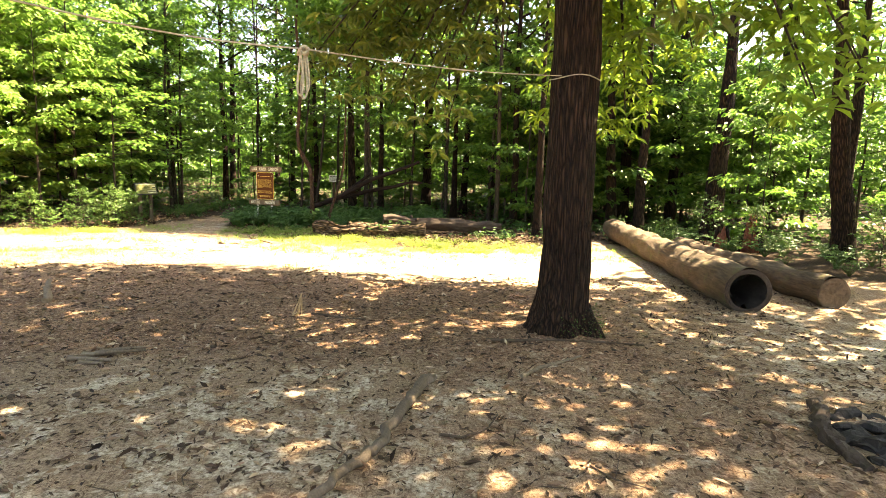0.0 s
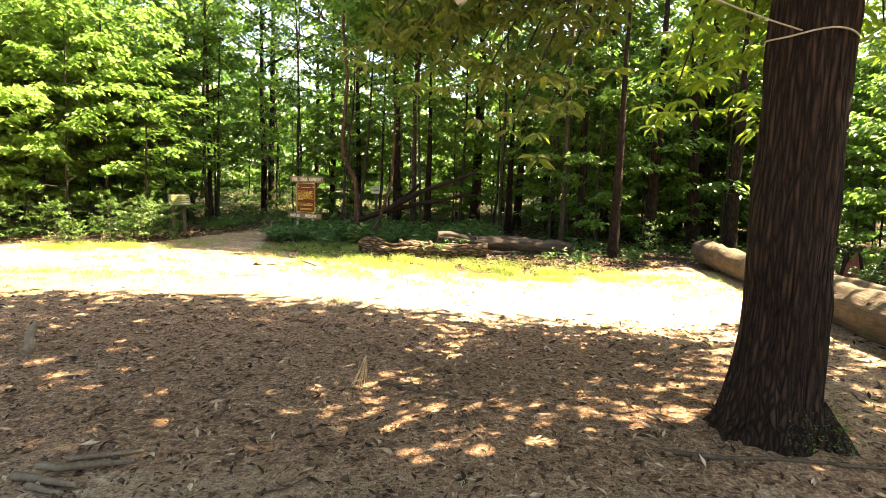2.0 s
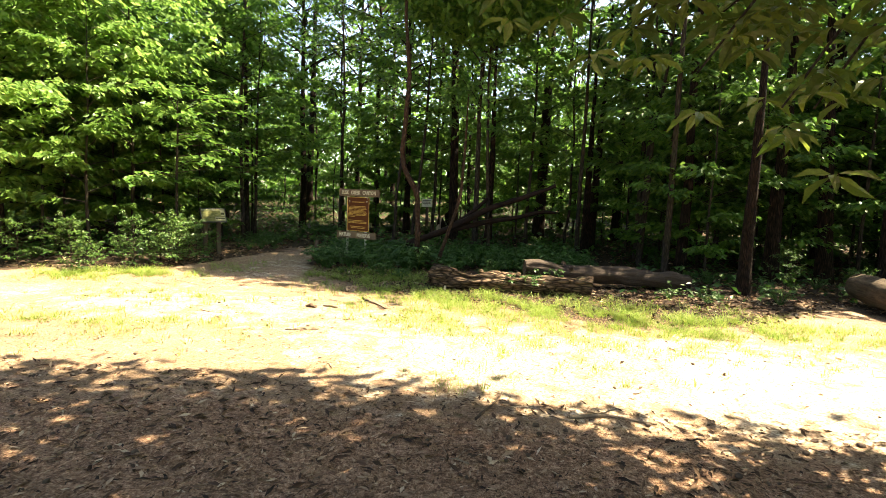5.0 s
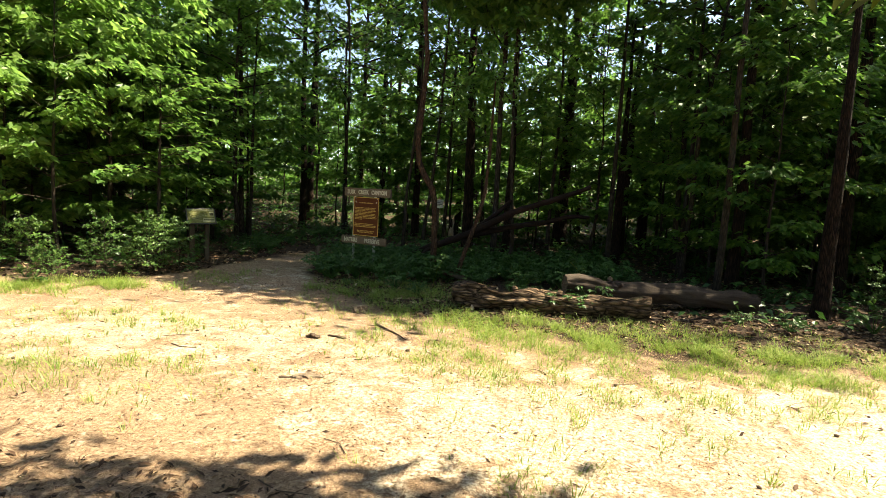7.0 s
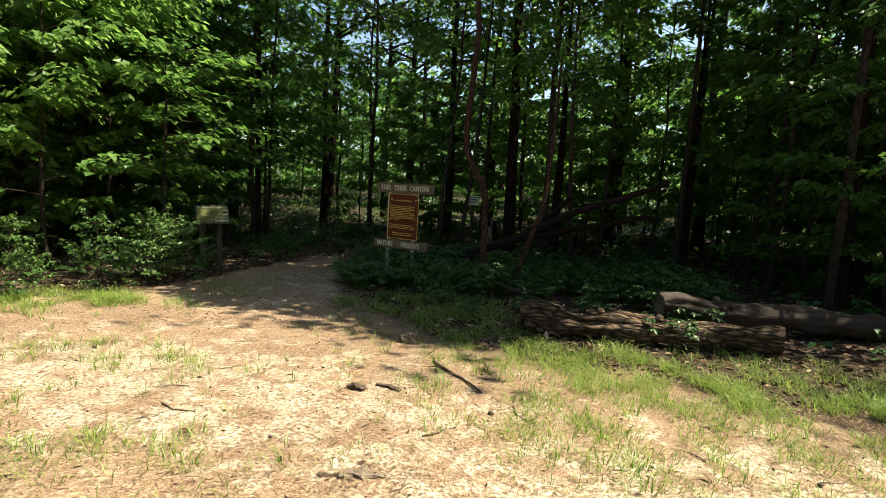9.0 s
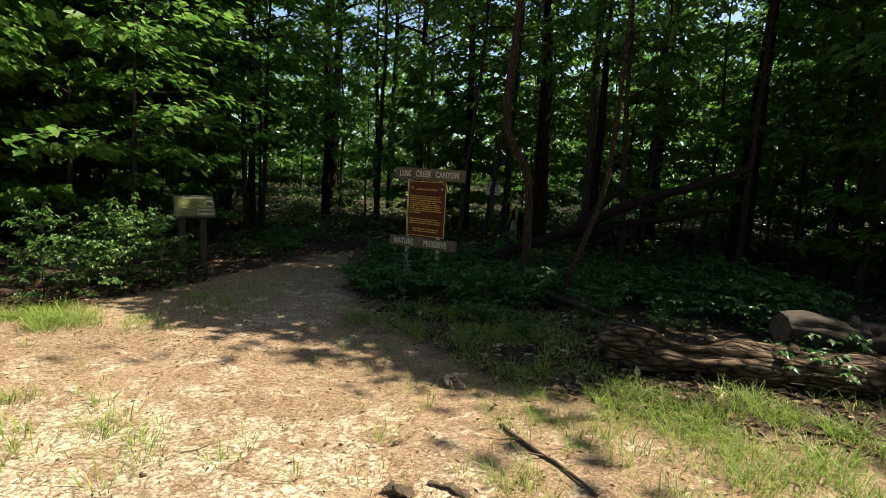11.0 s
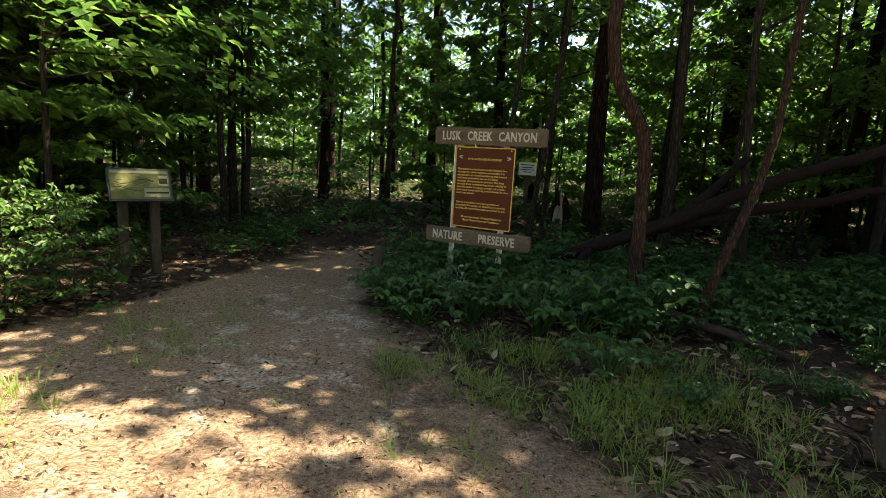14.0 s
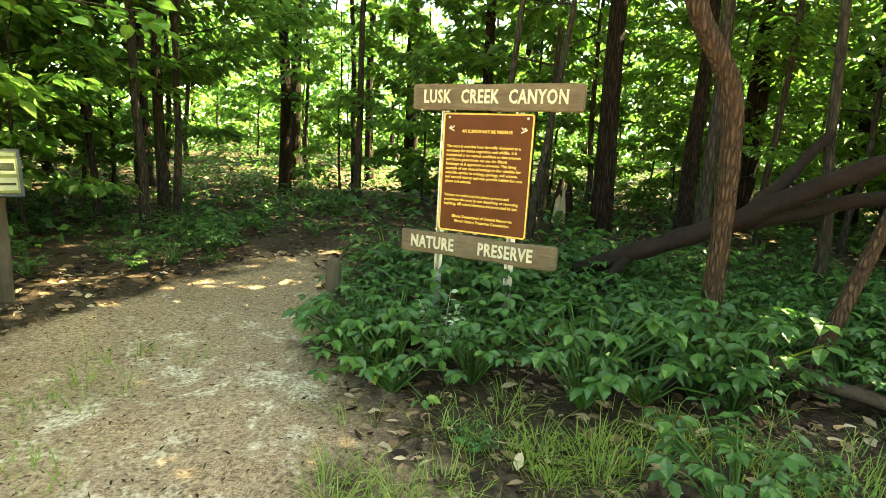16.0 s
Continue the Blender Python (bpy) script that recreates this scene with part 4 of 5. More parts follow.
pr = slab("print", MAP_GREEN, tray, -0.325, 0.325, -0.002, 0.004, -0.18, 0.18, 0.002, 0, 0, "faded olive trail map")
for x0, x1, z0, z1, mat in ((-0.31, 0.31, 0.135, 0.165, MAP_PALE), (0.20, 0.31, -0.02, 0.11, MAP_PALE), (0.03, 0.31, -0.16, -0.05, MAP_PALE), (0.205, 0.30, 0.01, 0.075, MAP_DARK), (0.05, 0.30, -0.115, -0.095, MAP_DARK)):
    slab("inset", mat, pr, x0, x1, -0.006 - (0.003 if mat is MAP_DARK else 0), -0.001, z0, z1, 0.001)
for k in range(5):
    g = Geo()
    r = random.Random(70 + k)
    tube(g, [(-0.3 + 0.09 * i, -0.004, -0.10 + 0.045 * k + 0.03 * math.sin(i * 1.3 + k)) for i in range(6)], [0.0022] * 6, 5, 0)
    part("contour", g.mesh("contour"), MAP_DARK if k % 2 else MAP_PALE, pr)

# ---- small notice in the wood ----
WHITE = plain("white_painted_board", (0.72, 0.70, 0.64), 0.55, 0.0, 0.08, 9.0, 0.05)
notice = thing("notice_board", "small white notice board on a wooden post in the wood", "sign", at=(-3.86, 22.9, height(-3.86, 22.9)), rz=-8.0)
slab("post", POST_WOOD, notice, -0.045, 0.045, 0.0, 0.09, -0.3, 1.22, 0.008)
face = slab("panel", WHITE, notice, -0.19, 0.19, -0.025, -0.003, 0.98, 1.26, 0.004)
for z, w in ((1.205, 0.15), (1.15, 0.12), (1.10, 0.15), (1.05, 0.09)):
    slab("printed_line", BLACK_FRAME, face, -w, w, -0.0275, -0.0245, z - 0.009, z + 0.009, 0.0008)

# ---- low wooden post by the trail ----
post = thing("wooden_post", "short round weathered wooden post beside the trail", "post", at=(-5.66, 16.5, height(-5.66, 16.5)))
g = Geo()
tube(g, [(0, 0, z) for z in (-0.25, 0.0, 0.1, 0.2, 0.3, 0.4, 0.455, 0.475)], [0.06, 0.058, 0.056, 0.056, 0.054, 0.054, 0.05, 0.036], 18, 0.1, 8.0, True, 0.4)
part("shaft", g.mesh("shaft"), POST_WOOD, post)

# ---- trees by the sign ----
curved = thing("crooked_tree", "crooked tree with scaly reddish bark behind the sign", "tree", at=(-3.14, 16.0, 0))
g = Geo()
cp = [(0.0, 0, -0.2), (0.0, 0, 0.0), (0.012, 0, 0.4), (0.01, 0, 0.8), (0.0, 0, 1.2), (-0.02, 0, 1.5), (-0.07, 0, 1.7), (-0.16, 0, 1.85), (-0.27, 0, 2.02), (-0.36, 0.02, 2.25), (-0.40, 0.03, 2.6), (-0.36, 0.05, 3.2), (-0.3, 0.1, 4.2), (-0.45, 0.2, 5.6), (-0.4, 0.3, 7.5)]
tube(g, cp, [0.085, 0.072, 0.062, 0.058, 0.058, 0.06, 0.063, 0.062, 0.058, 0.057, 0.055, 0.052, 0.045, 0.035, 0.015], 22, 0.16, 9.0, True, 0.5)
part("trunk", g.mesh("trunk"), BARK_RED, curved)
rs3 = np.random.RandomState(8)
# Dense crown set off the trunk, mostly out of view, added to shade the trail.
g = Geo()
m = 6400
p = unit(rs3.normal(0, 1, (m, 3))) * rs3.uniform(0, 1, (m, 1)) ** 0.4 * [2.3, 2.0, 1.3] + [1.3, 1.0, 6.5]
leaves(g, p, rs3.normal(0, 1, (m, 3)) - [0, 0, 0.4], rs3.normal(0, 0.5, (m, 3)) + [0, 0, 1], rs3.uniform(0.15, 0.26, m), 0.33)
tagged(part("crown", g.mesh("crown"), LEAF, curved), kind="stuff")

# Added tree: its high crown throws shade beside the trail.
shady = thing("young_tree", "slender young tree with a dense round crown, added behind the logs for shade", "tree", "young trees", at=(2.35, 16.1, height(2.35, 16.1)))
g, g_w, g_l = Geo(), Geo(), Geo()
tube(g, [(0.02 * math.sin(i * 1.1), 0.03 * math.cos(i * 0.8) - 0.03, -0.15 + 1.05 * i) for i in range(10)], [0.075 - 0.006 * i for i in range(10)], 12, 0.12, 4.0)
part("trunk", g.mesh("trunk"), BARK_THIN, shady)
for b in range(26):
    d = Vector((math.cos(b * 2.4), math.sin(b * 2.4), 0.5 - 0.03 * b)).normalized() * 1.0
    c = Vector((0, -0.1, 9.0)) + Vector((d.x, d.y, d.z * 0.9)) * (0.6 + 0.4 * ((b * 0.618) % 1))
    tube(g_w, [(0, 0, 7.4 + 0.05 * b), (c + Vector((0, 0, 7.8 + 0.05 * b))) * 0.5, c], [0.02, 0.013, 0.006], 5, 0, cap=False)
    m = 120
    leaves(g_l, np.array(c) + rs3.uniform(-0.5, 0.5, (m, 3)), rs3.normal(0, 1, (m, 3)) - [0, 0, 0.4], rs3.normal(0, 0.5, (m, 3)) + [0, 0, 1], rs3.uniform(0.12, 0.24, m), 0.32)
tagged(part("limb_wood", g_w.mesh("limb_wood"), BARK_THIN, shady), kind="stuff")
tagged(part("crown", g_l.mesh("crown"), LEAF, shady), kind="stuff")
# further copies added to keep sun off the plants by the sign
for x, y, rz, s in ((2.4, 18.4, 80, 0.85), (0.9, 19.0, 190, 0.9), (4.6, 19.1, 250, 1.0)):
    copy_thing(shady, pose(x, y, height(x, y), 0, 0, rz) @ Matrix.Scale(s, 4))

pale_tree = thing("forest_tree", "slim tree with pale sunlit bark behind the sign", "tree", "forest trees", at=(-2.72, 20.9, height(-2.72, 20.9)))
wood, green, limb_me = grow(77, 15, 0.15, 6.5, 3.2, 26, 0.3, 9, 8, 0.5, 0.05, 0.5, 16)
part("trunk", wood, BARK, pale_tree)
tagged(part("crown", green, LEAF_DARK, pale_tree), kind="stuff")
tagged(part("limb_wood", limb_me, BARK, pale_tree), kind="stuff")
pale_tree.rotation_euler = (0, radians(-1.5), 0)

lean = thing("leaning_sapling", "thin leaning sapling with orange-brown bark", "tree", at=(-2.62, 15.76, 0))
g = Geo()
tube(g, [(-0.04, 0, -0.1), (0.03, 0, 0.2), (0.12, 0, 0.52), (0.24, 0.02, 0.9), (0.36, 0.04, 1.25), (0.45, 0.06, 1.7), (0.5, 0.08, 2.6), (0.52, 0.12, 3.8)], [0.05, 0.045, 0.04, 0.038, 0.036, 0.034, 0.028, 0.012], 14, 0.2, 9)
part("trunk", g.mesh("trunk"), BARK_RED, lean)
g = Geo()
m = 260
p = rs3.normal(0, 1, (m, 3)) * [0.5, 0.5, 0.4] + [0.5, 0.1, 3.8]
leaves(g, p, rs3.normal(0, 1, (m, 3)) - [0, 0, 0.4], rs3.normal(0, 0.4, (m, 3)) + [0, 0, 1], rs3.uniform(0.08, 0.14, m), 0.3)
tagged(part("crown", g.mesh("crown"), LEAF, lean), kind="stuff")

maple = thing("sapling", "young maple with broad leaves overhanging the map board", "tree", at=(-8.75, 15.7, height(-8.75, 15.7)))
g, g_l, g_w = Geo(), Geo(), Geo()
tube(g, [(0, 0, -0.1), (0.02, 0, 0.8), (0.0, 0.03, 1.7), (0.06, 0.0, 2.6), (0.1, -0.05, 3.8)], [0.036, 0.032, 0.028, 0.022, 0.008], 10, 0.1, 8)
part("trunk", g.mesh("trunk"), BARK_THIN, maple)
q4, w4 = random.Random(52), np.random.RandomState(52)
for b in range(17):
    az, z0, ln = radians(-75 + 150 * ((b * 0.618) % 1)), 1.75 + 0.12 * b, q4.uniform(0.9, 2.1) * (1.15 - 0.025 * b)
    a0, e0 = Vector((0.03, 0, z0)), Vector((math.cos(az) * ln, math.sin(az) * ln, z0 + q4.uniform(-0.05, 0.35)))
    m0 = a0.lerp(e0, 0.55) + Vector((0, 0, 0.13))
    tube(g_w, [a0, m0, e0], [0.011, 0.008, 0.004], 5, 0, cap=False)
    m = 34
    s = w4.uniform(0.3, 1.05, m)[:, None]
    d = np.stack([math.cos(az) + w4.normal(0, 0.7, m), math.sin(az) + w4.normal(0, 0.7, m), w4.uniform(-0.5, 0.0, m)], 1)
    p = (1 - s) ** 2 * np.array(a0) + 2 * s * (1 - s) * (np.array(m0) + [0, 0, 0.06]) + s * s * np.array(e0) + w4.normal(0, 0.11, (m, 3)) * [1, 1, 0.5]
    leaves(g_l, p, d, w4.normal(0, 0.22, (m, 3)) + [0, 0, 1], w4.uniform(0.09, 0.17, m), 0.4, 0.1, True, 0.15)
tagged(part("limb_wood", g_w.mesh("limb_wood"), BARK_THIN, maple), kind="stuff")
tagged(part("crown", g_l.mesh("crown"), LEAF, maple), kind="stuff")

fallen = thing("fallen_tree", "dark forked fallen tree leaning through the undergrowth", "fallen tree", at=(0, 0, 0))
for name, pts, rr in (("trunk", [(-4.0, 17.35, 0.10), (-3.4, 17.2, 0.42), (-2.9, 17.2, 0.62), (-2.45, 17.2, 0.80), (-2.0, 17.15, 1.08), (-1.55, 17.0, 1.32), (-0.8, 16.95, 1.62), (0.0, 16.95, 1.92)], [0.055, 0.07, 0.078, 0.086, 0.073, 0.066, 0.058, 0.046]),
                      ("branch", [(-2.6, 17.22, 0.72), (-2.1, 17.25, 0.86), (-1.7, 17.3, 0.93), (-1.28, 17.3, 1.04), (-0.4, 17.4, 1.25), (0.1, 17.45, 1.28)], [0.07, 0.07, 0.066, 0.06, 0.05, 0.03]),
                      ("branch", [(-2.35, 17.2, 0.9), (-2.1, 17.35, 1.1), (-1.85, 17.5, 1.33), (-1.6, 17.6, 1.56)], [0.06, 0.055, 0.05, 0.042]),
                      ("branch", [(-3.3, 17.2, 0.45), (-3.5, 17.0, 0.25), (-3.7, 16.8, 0.05)], [0.05, 0.04, 0.03])):
    g = Geo()
    fine_pts = [Vector(pts[i]).lerp(Vector(pts[i + 1]), k / 4) for i in range(len(pts) - 1) for k in range(4)] + [Vector(pts[-1])]
    fine_r = [rr[i] + (rr[i + 1] - rr[i]) * k / 4 for i in range(len(pts) - 1) for k in range(4)] + [rr[-1]]
    fine_pts = [p + 0.035 * noise.noise_vector(p * 1.7) for p in fine_pts]
    tube(g, fine_pts, fine_r, 18, 0.35, 7)
    part(name, g.mesh(name), LOG_DARK, fallen)


def stump(name, label, x, y, r, h, mat, inner, seed):
    ob = thing(name, label, "stump", at=(x, y, height(x, y)))
    q = random.Random(seed)
    for k in range(7):
        g = Geo()
        a = 6.283 * k / 7
        c = Vector((math.cos(a), math.sin(a), 0))
        hh = h * q.uniform(0.45, 1.0)
        tube(g, [c * r * 0.75 + Vector((0, 0, -0.1)), c * r * 0.62 + Vector((0, 0, hh * 0.5)), c * r * 0.55 + Vector((q.gauss(0, 0.02), 0, hh * 0.8)), c * r * 0.5 + Vector((0, 0, hh))], [r * 0.55, r * 0.42, r * 0.28, 0.01], 9, 0.3, 7)
        part("splinter", g.mesh("splinter"), mat if k % 3 else inner, ob)
    return ob


stump("broken_stump", "jagged red-brown rotting stump among leafy plants", 7.5, 11.7, 0.22, 0.85, ROT_RED, LOG_DARK, 5)
stump("broken_stump", "small jagged red-brown rotting stump", 7.05, 12.1, 0.17, 0.62, ROT_RED, LOG_DARK, 6)
stump("broken_stump", "pale splintered stump of a snapped tree in the wood", -3.2, 21.6, 0.16, 1.0, PALE_WOOD, LOG_DARK, 7)

# ---- burnt log ----
burnt = thing("burnt_log", "charred split log with grey bark lying on the soil", "log", at=(3.0, 3.3, 0.0))


def chunk(name, mat, pts, rr, flat=0.7, seg=16, rough=0.45, freq=6.0, facet=False):
    """An irregular piece of wood, blunt at both ends."""
    pts = [Vector(p) for p in pts]
    path = [pts[i].lerp(pts[i + 1], k / 5) for i in range(len(pts) - 1) for k in range(5)] + [pts[-1]]
    c = len(path) - 1
    g = Geo()
    tube(g, path, [rr * (0.45 + 0.55 * math.sin(math.pi * (0.12 + 0.76 * i / c)) ** 0.6) for i in range(c + 1)], seg, rough, freq)
    g.smooth = [not facet] * len(g.smooth)
    me = g.mesh(name, mat)
    for v in me.vertices:
        v.co.z *= flat
        v.co += 0.35 * rr * rough * noise.noise_vector(v.co * 17)
    return me


part("bark_strip", chunk("bark_strip", LOG_GREY, [(0.2, 0.52, 0.04), (0.06, 0.3, 0.07), (-0.06, 0.1, 0.075), (-0.12, -0.08, 0.06), (-0.1, -0.3, 0.03)], 0.05, 0.9, 14, 0.8, 12.0, True), None, burnt, "grey weathered bark edge")
part("charred_core", chunk("charred_core", CHAR, [(-0.04, 0.0, 0.04), (0.15, -0.06, 0.08), (0.45, -0.14, 0.07), (0.8, -0.2, 0.04)], 0.10, 0.6, 20, 1.1, 11.0, True), None, burnt, "blackened burnt wood")
for pts in ([(0.1, 0.28, 0.03), (0.3, 0.34, 0.05), (0.5, 0.33, 0.03)], [(0.02, 0.12, 0.05), (0.2, 0.14, 0.08), (0.42, 0.08, 0.05)], [(-0.02, -0.2, 0.03), (0.2, -0.28, 0.05), (0.5, -0.36, 0.03)]):
    part("charred_piece", chunk("charred_piece", CHAR, pts, 0.042, 0.8, 10, 1.0, 13.0, True), None, burnt)
part("charred_piece", chunk("charred_piece", LOG_GREY, [(0.35, 0.14, 0.05), (0.6, 0.18, 0.07), (0.85, 0.12, 0.04)], 0.045, 0.8, 10, 0.9, 13.0, True), None, burnt)

# ---- sticks, root, twigs ----


def stick(name, label, pts, r, mat, category="stick", group="", forks=0, seed=0, seg=8):
    pts = [Vector((p[0], p[1], height(p[0], p[1]) + (p[2] if len(p) > 2 else r * 0.75 + 0.004))) for p in pts]
    base = pts[0].copy()
    ob = tagged(new(name), label, category, group)
    ob.matrix_basis = Matrix.Translation(base)
    path = []
    for i in range(len(pts) - 1):
        for k in range(4):
            path.append(pts[i].lerp(pts[i + 1], k / 4) - base)
    path.append(pts[-1] - base)
    q = random.Random(seed)
    path = [p + Vector((q.gauss(0, r * 0.25), q.gauss(0, r * 0.25), 0)) for p in path]
    g = Geo()
    tube(g, path, [r * (1.1 - 0.6 * i / len(path)) for i in range(len(path))], seg, 0.2, 12)
    part("shaft", g.mesh("shaft"), mat, ob)
    for k in range(forks):
        p = path[q.randrange(2, len(path) - 1)]
        a = q.uniform(0, 6.28)
        e = p + Vector((math.cos(a), math.sin(a), 0.15)) * q.uniform(0.08, 0.22)
        g = Geo()
        tube(g, [p, p.lerp(e, 0.5) + Vector((0, 0, 0.01)), e], [r * 0.5, r * 0.4, r * 0.2], 5, 0.1)
        part("side_twig", g.mesh("side_twig"), mat, ob)
    return ob


ROOT = wood_material("weathered_root", (0.075, 0.055, 0.04), (0.26, 0.20, 0.145), (40, 40, 8))
stick("tree_root", "exposed weathered tree root snaking over pale soil", [(0.56, 4.1, 0.0), (0.53, 4.0), (0.46, 3.78), (0.40, 3.52), (0.34, 3.28), (0.27, 3.05), (0.2, 2.9), (0.1, 2.72), (-0.05, 2.5, -0.02)], 0.038, ROOT, "root", seed=2, seg=12)
for k, (a, b, r) in enumerate((((-2.35, 4.5), (-1.95, 4.42), 0.022), ((-2.3, 4.58), (-2.0, 4.6), 0.02), ((-2.22, 4.42), (-1.98, 4.36), 0.018), ((-2.2, 4.66), (-1.85, 4.78), 0.015), ((-2.15, 4.52, 0.05), (-1.82, 4.66, 0.03), 0.018))):
    stick("stick", "short broken firewood stick in a small heap", [a, b], r, STICK if k % 2 else ROOT, "stick", "heap of sticks", 0, k)
stick("stick", "upright broken stub of a thick stick", [(-3.72, 6.12, 0.03), (-3.82, 6.3, 0.14), (-3.95, 6.5, 0.17)], 0.04, STICK, seed=9)
stick("twig", "long dark twig at the foot of the big tree", [(1.05, 5.0), (1.35, 4.93), (1.7, 4.9), (2.05, 4.88), (2.45, 4.93)], 0.013, STICK_DARK, "twig", "", 3, 4)
stick("twig", "forked pale twig on dappled soil", [(1.24, 4.15), (1.4, 4.33), (1.6, 4.45), (1.8, 4.6)], 0.016, STICK, "twig", "", 2, 5)
stick("twig", "thin curved dark twig on pale soil", [(0.62, 3.25), (0.75, 3.22), (0.9, 3.32), (0.98, 3.5)], 0.008, STICK_DARK, "twig", "", 1, 6)
stick("twig", "dark twig lying in the sunlit soil", [(-3.36, 12.05), (-3.2, 11.8), (-3.0, 11.6), (-2.86, 11.36)], 0.014, STICK_DARK, "twig", "", 2, 7)


def chip(label, a, b, r, mat):
    ob = thing("wood_chip", label, "wood chip", "wood chips", at=(a[0], a[1], height(a[0], a[1])))
    d = Vector((b[0] - a[0], b[1] - a[1], 0.0))
    q = Vector((-d.y, d.x, 0)).normalized() * 0.02
    part("body", chunk("body", mat, [(0, 0, r * 0.5), d * 0.5 + q + Vector((0, 0, r * 0.9)), d + Vector((0, 0, r * 0.5))], r, 0.55, 9, 0.9, 16.0, True), None, ob)


chip("chunk of dark rotten wood on sunlit soil", (-3.92, 11.15, 0.03), (-3.78, 11.13, 0.04), 0.045, STICK_DARK)
chip("narrow dark chunk of bark on sunlit soil", (-3.72, 11.28, 0.02), (-3.5, 11.2, 0.02), 0.03, STICK_DARK)
chip("pale split chip of wood on the bare soil", (-3.55, 9.85, 0.02), (-3.3, 9.9, 0.02), 0.035, STICK)
chip("dark curved strip of bark on the bare soil", (-3.68, 9.86, 0.01), (-3.46, 9.83, 0.05), 0.02, STICK_DARK)
stick("twig", "pale twig at the edge of the shade", [(-0.75, 8.15), (-0.45, 8.25), (-0.1, 8.2)], 0.014, STICK, "twig", "", 2, 13)
stick("twig", "bent dark twig on needle-covered soil", [(-1.45, 7.95), (-1.3, 8.3), (-1.25, 8.55)], 0.01, STICK_DARK, "twig", "", 2, 14)
stick("twig", "thin dark twig among pine needles", [(-0.75, 5.95), (-0.45, 5.8), (-0.15, 5.72)], 0.011, STICK_DARK, "twig", "", 2, 15)
q = random.Random(77)
for k in range(46):
    x, y, a, ln = q.uniform(-6, 4.5), q.uniform(2.2, 12), q.uniform(0, 6.28), q.uniform(0.1, 0.32)
    if bare(x, y) > 0.3 and (x - 1.82) ** 2 + (y - 5.3) ** 2 > 0.4:
        stick("twig", "small dry twig scattered on the soil", [(x, y), (x + ln * 0.5 * math.cos(a), y + ln * 0.5 * math.sin(a)), (x + ln * math.cos(a + 0.3), y + ln * math.sin(a + 0.3))], q.uniform(0.003, 0.006), q.choice((STICK, STICK_DARK, STICK_DARK)), "twig", "scattered twigs", q.choice((0, 1, 2)), k, 5)

stick("fallen_branch", "grey-brown fallen branch lying in the undergrowth", [(-3.1, 16.1, 0.16), (-2.8, 15.75, 0.17), (-2.5, 15.45, 0.13), (-2.15, 15.1, 0.06)], 0.05, STICK_DARK, "branch", "", 3, 21, 10)

tuft = thing("pine_needle_tuft", "dry orange tuft of long pine needles standing in the soil", "pine needles", at=(-0.86, 5.85, height(-0.86, 5.85)))
g = Geo()
for k in range(16):
    q = random.Random(k)
    a = q.uniform(0, 6.28)
    sp = q.uniform(0.01, 0.075)
    e = Vector((math.cos(a) * sp - 0.03, math.sin(a) * sp, 0.0))
    tube(g, [Vector((0.03, 0.0, 0.26)), Vector((0.02, 0, 0.15)) + e * 0.4, e + Vector((0, 0, 0.005))], [0.003, 0.003, 0.0015], 4, 0, cap=False)
part("needles", g.mesh("needles"), DRY_STRAW, tuft)

rock = thing("stone", "half-buried rough brown stone beside the trail", "stone", at=(-3.72, 12.75, height(-3.72, 12.75)))
bm = bmesh.new()
bmesh.ops.create_icosphere(bm, subdivisions=4, radius=1)
for v in bm.verts:
    v.co = Vector((v.co.x * 0.105, v.co.y * 0.085, v.co.z * 0.085)) * (1 + 0.35 * fbm(v.co * 1.6) + 0.12 * fbm(v.co * 6))
    v.co.z += 0.02
part("body", bm, STONE, rock)

for k, (x, y, s) in enumerate(((-3.05, 5.75, 0.056), (-1.75, 5.6, 0.043), (-2.95, 5.95, 0.050), (-2.75, 5.8, 0.037), (0.2, 6.4, 0.043), (-1.3, 6.6, 0.050))):
    bm = bmesh.new()
    bmesh.ops.create_grid(bm, x_segments=4, y_segments=4, size=1)
    for v in bm.verts:
        w = math.sqrt(max(0.05, 1 - v.co.x ** 2))
        v.co = Vector((v.co.x * s, v.co.y * w * s * 0.42, 0.16 * s * (v.co.x ** 2 + 0.8 * v.co.y ** 2) + 0.008))
    ob = tagged(new("dead_leaf"), "single bleached dead leaf curled on the soil", "leaf", "bleached leaves")
    ob.matrix_basis = pose(x, y, height(x, y), 0, 0, 70 * k)
    part("blade", bm, PALE_LEAF, ob)

